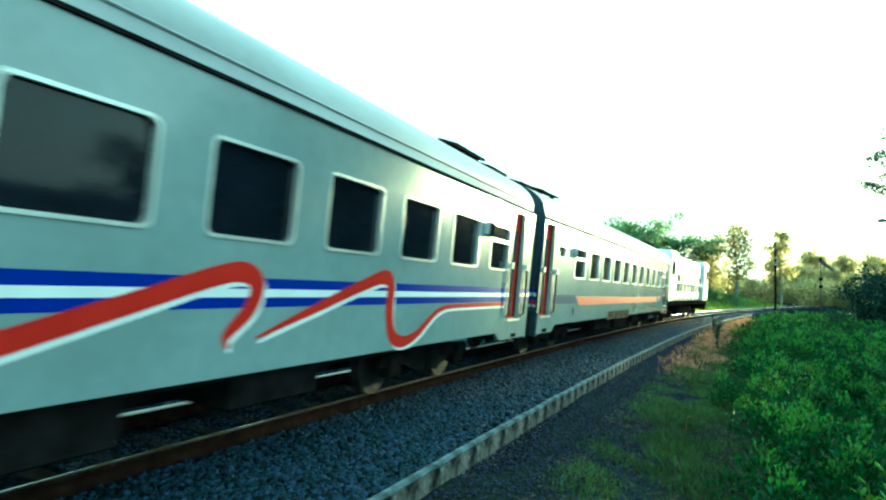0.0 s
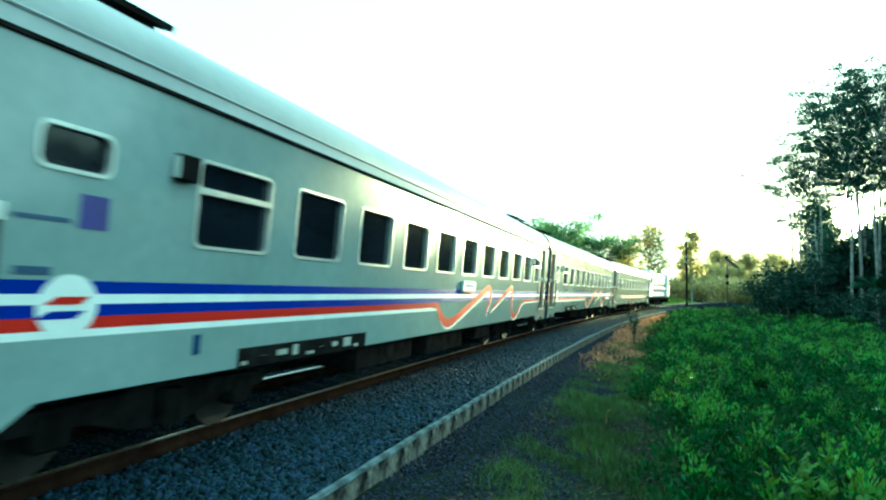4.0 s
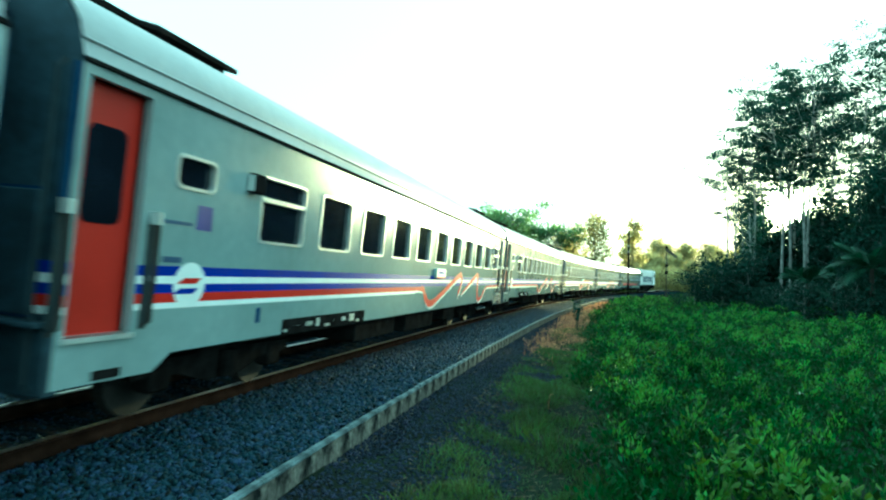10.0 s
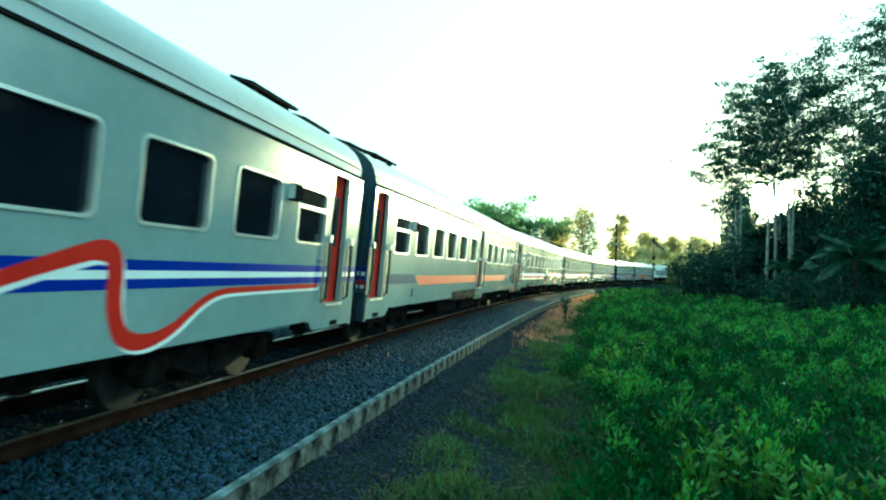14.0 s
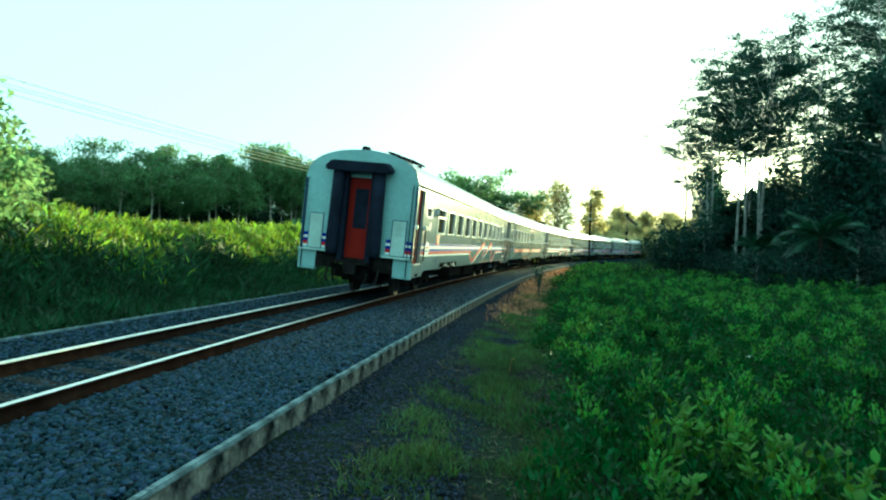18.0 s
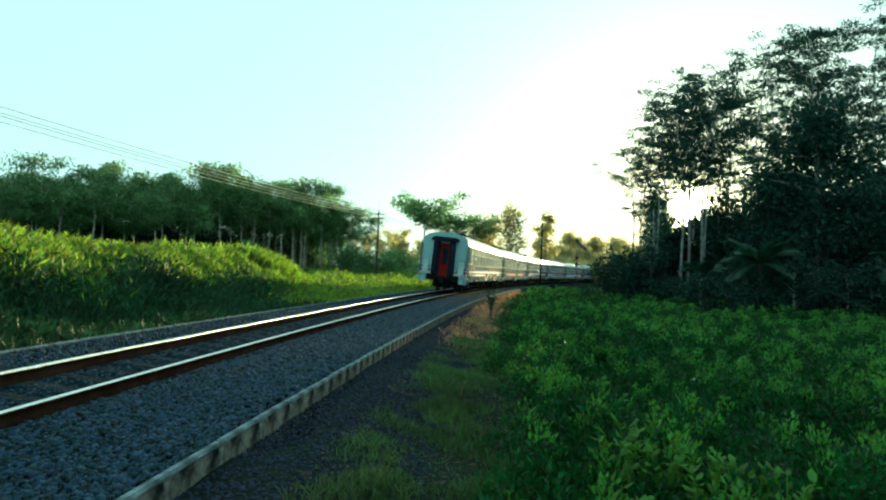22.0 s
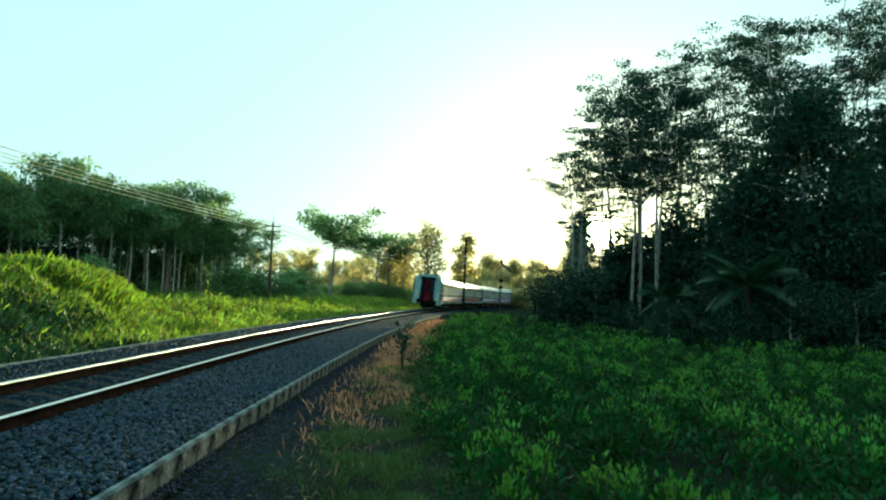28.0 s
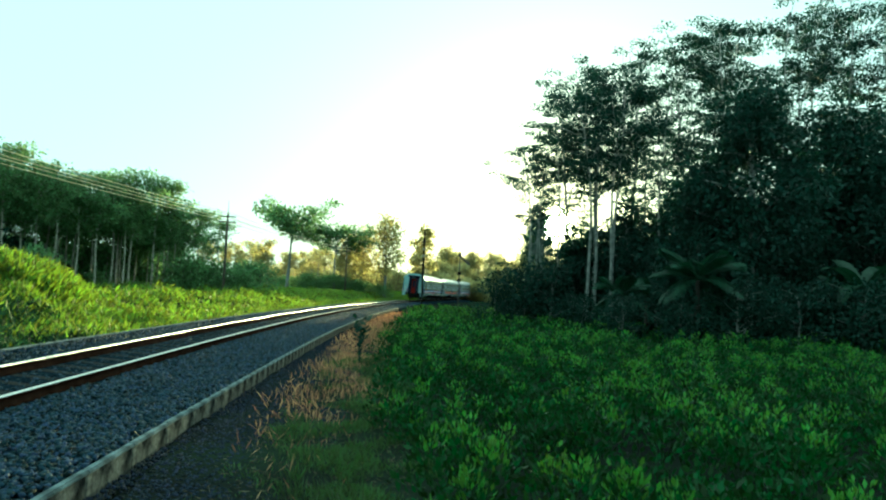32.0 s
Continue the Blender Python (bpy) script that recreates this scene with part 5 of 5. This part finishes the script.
def coach_shell(coach, openings):
    part("side_wall", side_wall(openings, HALF, 1), M_PAINT, coach, "glossy pale blue-grey painted side")
    part("side_wall", side_wall([], -HALF, -1), M_PAINT, coach)
    bm = bmesh.new()
    prof = [(HALF + 0.0, GUTTER)]
    for k in range(0, 25):
        a = math.pi * k / 24
        prof.append((1.46 * math.cos(a), GUTTER + 0.03 + (CROWN - GUTTER - 0.03) * max(0.0, math.sin(a)) ** 0.8))
    prof.append((-HALF, GUTTER))
    a_ = [bm.verts.new((px, BODY0, pz)) for px, pz in prof]
    b_ = [bm.verts.new((px, BODY1, pz)) for px, pz in prof]
    for i in range(len(prof) - 1):
        bm.faces.new((a_[i], b_[i], b_[i + 1], a_[i + 1]))
    part("roof", bm, M_ROOF, coach, "curved light grey roof", True)
    for sx in (-1, 1):
        boxpart("gutter", min(sx * 1.47, sx * 1.520), max(sx * 1.47, sx * 1.520), BODY0, BODY1, GUTTER - 0.018, GUTTER + 0.012, M_UNDER, coach, "dark rain gutter")
        bm = bmesh.new()
        tube(bm, [Vector((sx * 1.452, BODY0, GUTTER + 0.15)), Vector((sx * 1.452, BODY1, GUTTER + 0.15))], [0.014, 0.014], 6)
        part("roof_moulding", bm, M_ROOF, coach, "thin raised moulding along the roof edge")
    boxpart("floor_pan", -1.44, 1.44, BODY0 + 0.05, BODY1 - 0.05, 0.84, 1.0, M_UNDER, coach)
    boxpart("inner_lining", -1.3, 1.3, BODY0 + 0.1, BODY1 - 0.1, 1.0, 2.9, M_RUBBER, coach, "dark inside of the coach")
    # roof gear near both ends
    for c, half in ((at(2.35), 0.65), (at(0.95), 0.5), (at(17.7), 0.65), (at(19.1), 0.5)):
        low = half < 0.6
        bm = bmesh.new()
        box(bm, -0.17, 0.17, c - half, c + half, -0.025, 0.025, pose(0.74, 0, 3.68 if low else 3.73, 0, 14, 0))
        vent = part("roof_board", bm, M_UNDER, coach, "dark flat board raised above the roof")
        for dy in (-half * 0.7, half * 0.7):
            boxpart("board_foot", 0.64, 0.84, c + dy - 0.05, c + dy + 0.05, 3.5, 3.68, M_UNDER, vent)
    # skirt steps at the doors and underfloor gear
    for y0, y1 in ((BODY0, at(1.35)), (at(18.2), BODY1)):
        bm = bmesh.new()
        sl = 0.22
        rear = y0 == BODY0
        pts = [(y0, SILL), (y1 + (sl if rear else 0), SILL), (y1, 0.67), (y0, 0.67)] if rear else [(y0 - sl, SILL), (y1, SILL), (y1, 0.67), (y0, 0.67)]
        for x in (HALF - 0.001, HALF - 0.06):
            vs = [bm.verts.new((x, py, pz)) for py, pz in pts]
            bm.faces.new(vs)
        part("step_skirt", bm, M_PAINT, coach, "lowered skirt under the door")
        ym = (y0 + y1) / 2
        boxpart("step_vent", HALF, HALF + 0.006, ym - 0.14, ym + 0.14, 0.69, 0.76, M_UNDER, coach)
    for y in (at(3.3), at(16.75)):
        bogie(coach, y)
    for y0, y1, z0 in ((-3.6, -1.6, 0.42), (-0.9, 1.2, 0.38), (2.2, 3.4, 0.45)):
        boxpart("underfloor_box", 0.35, 1.25, y0, y1, z0, 0.82, M_UNDER, coach, "grimy equipment box under the floor", 0.02)
    # added black block: stands in for the deep shade under the coach
    boxpart("underfloor_filler", -0.45, 0.2, BODY0 + 1.0, BODY1 - 1.0, 0.30, 0.84, M_UNDER, coach, "black filler block standing for the shade under the floor")
    bm = bmesh.new()
    for sx in (-1.2, 1.2):
        tube(bm, [Vector((sx, -6.0, 0.72)), Vector((sx, 6.0, 0.72))], [0.03, 0.03], 6)
    part("brake_pipe", bm, M_UNDER, coach)
    for s in (-1, 1):
        coach_end(coach, s)


def grille(coach, y0, y1):
    g = boxpart("side_grille", HALF, HALF + 0.004, y0, y1, 0.80, 0.98, M_UNDER, coach, "dark louvred panel in the lower side")
    n = int((y1 - y0) / 0.28)
    for i in range(n):
        a = y0 + 0.05 + i * (y1 - y0 - 0.1) / n
        boxpart("louvre", HALF + 0.004, HALF + 0.016, a, a + 0.07 + 0.10 * ((i * 7) % 5) / 4, 0.83 + 0.02 * ((i * 3) % 4), 0.86 + 0.03 * ((i * 5) % 4), M_CHROME, g)


def slatted_grille(coach, y0, y1):
    """A dark cage in the lower side, with thin level slats and a few uprights."""
    g = boxpart("side_grille", HALF, HALF + 0.004, y0, y1, 0.74, 0.98, M_UNDER, coach, "dark slatted equipment cage in the lower side")
    for k in range(4):
        boxpart("slat", HALF + 0.004, HALF + 0.02, y0 + 0.03, y1 - 0.03, 0.765 + 0.055 * k, 0.775 + 0.055 * k, M_WHEEL, g)
    for k in range(5):
        a = y0 + (y1 - y0) * k / 4
        boxpart("upright", HALF + 0.004, HALF + 0.024, a - 0.012, a + 0.012, 0.74, 0.98, M_RECESS, g)


def destination_board(coach, y):
    b = boxpart("destination_board", HALF + 0.004, HALF + 0.07, y - 0.42, y + 0.42, 1.50, 1.72, M_PANEL, coach, "white destination board with unreadable blue lines", 0.02)
    for k in range(3):
        boxpart("lettering", HALF + 0.071, HALF + 0.074, y - 0.26 + 0.18 * k, y - 0.12 + 0.18 * k, 1.60, 1.66, M_BLUE, b)
    boxpart("red_edge", HALF + 0.068, HALF + 0.075, y - 0.38, y + 0.38, 1.505, 1.535, M_RED, b)


def lamp_box(coach, y):
    b = boxpart("side_lamp_box", HALF, HALF + 0.09, y - 0.11, y + 0.11, 2.32, 2.52, M_UNDER, coach, "boxed side lamp beside the window", 0.015)
    boxpart("lamp_face", HALF + 0.01, HALF + 0.08, y - 0.122, y - 0.11, 2.34, 2.50, M_CHROME, b)


def doors_and_windows(coach, doors, wins, splits, small=None):
    z0, z1 = 1.85, 2.52
    op = [(a, b, 1.02, 2.86) for a, b in doors] + [(a, b, z0, z1) for a, b in wins + splits]
    if small:
        op.append((*small, 2.24, 2.49))
    coach_shell(coach, op)
    for a, b in doors:
        side_door(coach, a, b)
    for a, b in wins:
        window(coach, a, b, z0, z1)
    for a, b in splits:
        window(coach, a, b, z0, z1, True)
    if small:
        window(coach, *small, 2.24, 2.49)


def wave_coach():
    coach = tagged(new("passenger_coach"), "pale grey passenger coach with blue stripes and a red wave", "passenger coach", "coaches of the train")
    doors = [(at(0.42), at(1.04)), (at(18.52), at(19.14))]
    wins = [(at(4.74 + 1.453 * k - 0.485), at(4.74 + 1.453 * k + 0.485)) for k in range(9)]
    doors_and_windows(coach, doors, wins, [(at(2.80), at(3.78)), (at(17.39), at(18.31))], (at(1.42), at(1.94)))
    for z0, z1, mat in ((1.465, 1.55, M_BLUE), (1.40, 1.465, M_WHITE), (1.32, 1.40, M_BLUE)):
        for y0, y1 in ((BODY0, at(0.40)), (at(1.06), at(18.50)), (at(19.16), BODY1)):
            part("side_stripe", strip(y0, y1, z0, z1, HALF, 0.002), mat, coach)
    for y0, y1 in ((BODY0, at(0.40)), (at(1.06), at(8.75))):
        part("side_stripe", strip(y0, y1, 1.24, 1.32, HALF, 0.002), M_RED, coach)
        part("side_stripe", strip(y0, y1, 1.19, 1.24, HALF, 0.002), M_WHITE, coach)
    path = [(7.9, 1.28), (8.5, 1.28), (8.8, 1.26), (9.0, 1.10), (9.3, 0.97), (9.65, 0.97), (10.2, 1.10), (11.2, 1.36), (11.9, 1.55), (12.2, 1.59), (12.36, 1.50), (12.3, 1.31), (12.08, 1.12), (12.1, 1.02)]
    wid = [0.08, 0.08, 0.12, 0.16, 0.16, 0.15, 0.14, 0.14, 0.15, 0.16, 0.16, 0.14, 0.09, 0.02]
    path2 = [(12.4, 1.08), (13.2, 1.31), (14.1, 1.56), (14.4, 1.61), (14.53, 1.52), (14.56, 1.2), (14.68, 0.96), (14.95, 0.89), (15.3, 0.96), (15.7, 1.16), (16.0, 1.25), (16.5, 1.275), (18.5, 1.28)]
    wid2 = [0.02, 0.09, 0.13, 0.16, 0.17, 0.165, 0.155, 0.13, 0.10, 0.08, 0.065, 0.06, 0.06]
    for p_, w_ in ((path, wid), (path2, wid2)):
        pts = curve_through(p_)
        ws = np.interp(np.linspace(0, 1, len(pts)), np.linspace(0, 1, len(w_)), w_)
        part("wave_shadow", band([(at(a) + 0.035, b - 0.035) for a, b in pts], [w * 0.95 for w in ws], HALF, 0.004), M_WHITE, coach, "white edge of the wave")
        part("wave_band", band([(at(a), b) for a, b in pts], list(ws), HALF, 0.006), M_RED, coach, "red painted wave")
    # round emblem, notices and hatches by the rear door
    bm = bmesh.new()
    bm.faces.new([bm.verts.new((HALF + 0.008, at(1.72) + 0.22 * math.cos(a), 1.39 + 0.20 * math.sin(a))) for a in np.linspace(0, math.tau, 28, endpoint=False)])
    emblem = part("round_emblem", bm, M_WHITE, coach, "white oval emblem with red and blue slashes")
    for k, mat in ((0, M_RED), (1, M_BLUE)):
        part("emblem_slash", strip(at(1.64) - 0.05 * k, at(1.88) - 0.03 * k, 1.40 - 0.09 * k, 1.45 - 0.09 * k, HALF, 0.011, -0.10, -0.08), mat, emblem)
    boxpart("violet_notice", HALF, HALF + 0.005, at(1.74), at(1.96), 1.88, 2.10, M_PURPLE, coach)
    boxpart("lettering", HALF, HALF + 0.004, at(1.30), at(1.68), 1.905, 1.935, M_SIGNTEXT, coach)
    boxpart("lettering", HALF, HALF + 0.005, at(1.34), at(1.58), 1.58, 1.63, M_SIGNTEXT, coach)
    boxpart("lettering", HALF, HALF + 0.005, at(18.12), at(18.40), 1.58, 1.63, M_SIGNTEXT, coach)
    boxpart("fuse_hatch", HALF, HALF + 0.008, at(2.90), at(2.98), 0.98, 1.14, M_SLATE, coach)
    lamp_box(coach, at(2.60))
    lamp_box(coach, at(17.16))
    boxpart("maroon_plate", HALF, HALF + 0.008, at(18.34), at(18.47), 2.60, 2.78, M_MAROON, coach)
    grille(coach, at(3.5), at(6.1))
    return coach


def service_coach(middle_door=True):
    if middle_door:
        coach = tagged(new("dining_coach"), "pale grey dining and generator coach with a broad orange stripe", "passenger coach", "coaches of the train")
        doors = [(at(0.44), at(1.06)), (at(10.2), at(10.84)), (at(18.52), at(19.14))]
        wins = [(at(a), at(a + 0.96)) for a in (3.0, 4.42, 5.76, 7.18, 8.69, 11.64, 13.02, 14.52, 16.06)]
        doors_and_windows(coach, doors, wins, [(at(1.56), at(2.50)), (at(17.42), at(18.32))])
    else:
        coach = tagged(new("passenger_coach"), "pale grey passenger coach with a broad orange stripe", "passenger coach", "coaches of the train")
        doors = [(at(0.44), at(1.06)), (at(18.52), at(19.14))]
        wins = [(at(4.74 + 1.453 * k - 0.485), at(4.74 + 1.453 * k + 0.485)) for k in range(9)]
        doors_and_windows(coach, doors, wins, [(at(2.80), at(3.78)), (at(17.39), at(18.31))], (at(1.42), at(1.94)))
    part("slate_stripe", strip(at(1.2), at(3.0), 1.25, 1.44, HALF, 0.002, 0.0, 0.25), M_SLATE, coach, "slate blue stripe with slanted end")
    part("slate_stripe", strip(BODY0, at(0.40), 1.25, 1.44, HALF, 0.002), M_SLATE, coach)
    part("slate_stripe", strip(at(17.62), at(18.45), 1.245, 1.45, HALF, 0.002, -0.38, 0.0), M_SLATE, coach, "slate blue stripe with slanted end")
    for a, b, s0, s1 in (((3.15, 10.05, 0.3, 0.0), (11.0, 16.44, 0.0, -0.42)) if middle_door else ((3.15, 16.44, 0.3, -0.42),)):
        part("orange_stripe", strip(at(a), at(b), 1.205, 1.41, HALF, 0.002, s0, s1), M_ORANGE, coach, "broad orange-red stripe")
    for k in range(3):
        part("emblem_slash", strip(at(16.72) + 0.07 * k, at(17.02) + 0.04 * k, 1.24 + 0.085 * k, 1.30 + 0.085 * k, HALF, 0.004, -0.12, -0.10), (M_BLUE, M_RED, M_RED)[k], coach)
    if middle_door:
        for y in (9.98, 11.15):
            bm = bmesh.new()
            bm.faces.new([bm.verts.new((HALF + 0.006, at(y) + 0.18 * math.cos(a), 2.70 + 0.18 * math.sin(a))) for a in np.linspace(0, math.tau, 24, endpoint=False)])
            disc = part("red_disc", bm, M_RED, coach, "round red sign with a white symbol")
            bm = bmesh.new()
            if y < 10:
                shape = ((-0.09, -0.05), (-0.05, -0.08), (0.08, -0.06), (0.09, 0.05), (0.05, 0.08), (-0.08, 0.07))
            else:
                shape = ((0.02, -0.12), (0.09, 0.02), (0.03, 0.02), (0.05, 0.12), (-0.07, -0.01), (-0.01, -0.01))
            bm.faces.new([bm.verts.new((HALF + 0.010, at(y) + py, 2.70 + pz)) for py, pz in shape])
            part("white_symbol", bm, M_WHITE, disc)
        bm = bmesh.new()
        for x in (HALF - 0.001, HALF - 0.06):
            bm.faces.new([bm.verts.new((x, py, pz)) for py, pz in ((at(9.95), SILL), (at(11.3), SILL), (at(11.1), 0.66), (at(10.0), 0.66))])
        part("step_skirt", bm, M_PAINT, coach)
        boxpart("step_vent", HALF, HALF + 0.006, at(10.4), at(10.62), 0.69, 0.76, M_UNDER, coach)
    slatted_grille(coach, at(6.75), at(9.95))
    lamp_box(coach, at(2.74))
    lamp_box(coach, at(17.22))
    boxpart("maroon_plate", HALF, HALF + 0.008, at(18.35), at(18.48), 2.60, 2.78, M_MAROON, coach)
    boxpart("fuse_hatch", HALF, HALF + 0.008, at(2.95), at(3.03), 0.98, 1.14, M_SLATE, coach)
    return coach


def locomotive():
    loco = tagged(new("locomotive"), "white diesel locomotive with a cab at each end", "locomotive")
    boxpart("frame", -1.35, 1.35, -7.7, 7.7, 0.95, 1.2, M_UNDER, loco, "grey underframe", 0.03)
    bm = bmesh.new()
    box(bm, -1.2, 1.2, -5.3, 5.3, 1.2, 3.55)
    bmesh.ops.bevel(bm, geom=[e for e in bm.edges], offset=0.12, segments=2, affect="EDGES")
    part("hood", bm, M_WHITE, loco, "white engine hood")
    for s in (-1, 1):
        bm = bmesh.new()
        vs = box(bm, -1.4, 1.4, min(5.3 * s, 7.6 * s), max(5.3 * s, 7.6 * s), 1.2, 3.7)
        for v in vs:
            if abs(v.co.y) > 7 and v.co.z > 3:
                v.co.y -= 0.5 * s
        bmesh.ops.bevel(bm, geom=list(bm.edges), offset=0.1, segments=2, affect="EDGES")
        cab = part("cab", bm, M_WHITE, loco, "white driver's cab")
        for x in (-0.68, 0.68):
            boxpart("cab_window", x - 0.42, x + 0.42, 7.32 * s - 0.06, 7.32 * s + 0.06, 2.6, 3.2, M_GLASS, cab)
        for x in (-1.405, 1.405):
            boxpart("side_window", x - 0.01, x + 0.01, 6.5 * s - 0.45, 6.5 * s + 0.45, 2.5, 3.15, M_GLASS, cab)
        boxpart("nose_stripe", -1.3, 1.3, 7.61 * s - 0.01, 7.61 * s + 0.01, 1.5, 1.7, M_RED, cab)
        boxpart("buffer_beam", -1.3, 1.3, 7.7 * s - 0.1, 7.7 * s + 0.1, 0.55, 1.0, M_UNDER, loco)
        bogie(loco, 4.6 * s)
    for y in np.linspace(-4.6, 4.6, 9):
        boxpart("hood_grille", 1.2, 1.215, y - 0.4, y + 0.4, 1.7, 2.6, M_SLATE, loco)
    for sx in (-1.33, 1.33):
        bm = bmesh.new()
        tube(bm, [Vector((sx, -5.2, 2.15)), Vector((sx, 5.2, 2.15))], [0.025, 0.025], 5)
        for y in np.linspace(-5.2, 5.2, 8):
            tube(bm, [Vector((sx, y, 1.2)), Vector((sx, y, 2.15))], [0.02, 0.02], 5)
        part("handrail", bm, M_CHROME, loco)
    boxpart("fuel_tank", -1.1, 1.1, -2.2, 2.2, 0.4, 0.95, M_UNDER, loco, "", 0.05)
    return loco


TRAIN = []
wave = wave_coach()
service = service_coach()
# from the last coach forward
TRAIN.append(wave)
TRAIN.append(service)
for k in range(4):
    TRAIN.append(copy_thing(wave, Matrix.Identity(4)))
TRAIN.append(service_coach(False))
# the painted waves sit a little differently on each coach
for k, off in ((0, -0.3), (2, 0.5), (5, -0.25)):
    for child in TRAIN[k].children:
        if child.name.startswith("wave_"):
            child.location.y += off
for k in (2, 4):
    destination_board(TRAIN[k], at(10.45))
# red tail marker on the side of the last coach
boxpart("tail_board", HALF, HALF + 0.012, at(2.78), at(3.10), 1.50, 1.80, M_DOOR, TRAIN[0], "red rectangular tail marker board")
# only the last coach's rear end stays pale; shade between coaches is painted in
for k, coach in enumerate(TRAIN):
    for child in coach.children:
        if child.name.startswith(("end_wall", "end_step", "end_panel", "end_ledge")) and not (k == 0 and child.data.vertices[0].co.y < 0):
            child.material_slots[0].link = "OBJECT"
            child.material_slots[0].material = M_ENDSHADE
LOCO = locomotive()

# where the train's tail is on the line, second by second
TAIL = ((0, -108.05), (1, -100.38), (2, -93.3), (2.5, -89.5), (3.5, -81.95), (6, -64.05), (7, -57.0), (8, -50.2), (9, -43.2), (10, -36.35), (11, -29.75), (12, -22.5), (12.5, -19.25), (13, -15.85), (13.5, -12.9),
        (14, -9.65), (14.5, -6.8), (16.5, 5.95), (17, 9.05), (18, 15.4), (19, 21.4), (20, 27.2), (21, 33.0), (22, 38.6), (23, 44.4), (24, 50.2), (25, 56.0), (26.5, 64.8), (28, 73.8), (30, 86.4),
        (31, 91.6), (32, 96.4))


def tail(t):
    ts, ss = [r[0] for r in TAIL], [r[1] for r in TAIL]
    return float(np.mean([np.interp(t + o, ts, ss) + (7.4 * min(0.0, t + o) if t + o < 0 else 0) + (4.6 * max(0.0, t + o - 32)) for o in (-0.2, -0.1, 0.0, 0.1, 0.2)]))


def on_line(s, half):
    x0, y0, _ = line(s - half)
    x1, y1, _ = line(s + half)
    th = math.atan2(x1 - x0, y1 - y0)
    return pose(float(x0 + x1) / 2, float(y0 + y1) / 2, 0.5335 * math.sin(CANT), 0, math.degrees(CANT), -math.degrees(th))


def motions():
    times = [0.5 * k for k in range(65)]
    for i, coach in enumerate(TRAIN):
        walk(coach, [(t, on_line(tail(t) + PITCH * (i + 0.5), 6.7)) for t in times])
    walk(LOCO, [(t, on_line(tail(t) + PITCH * 7 + 8.0, 4.6)) for t in times])


motions()
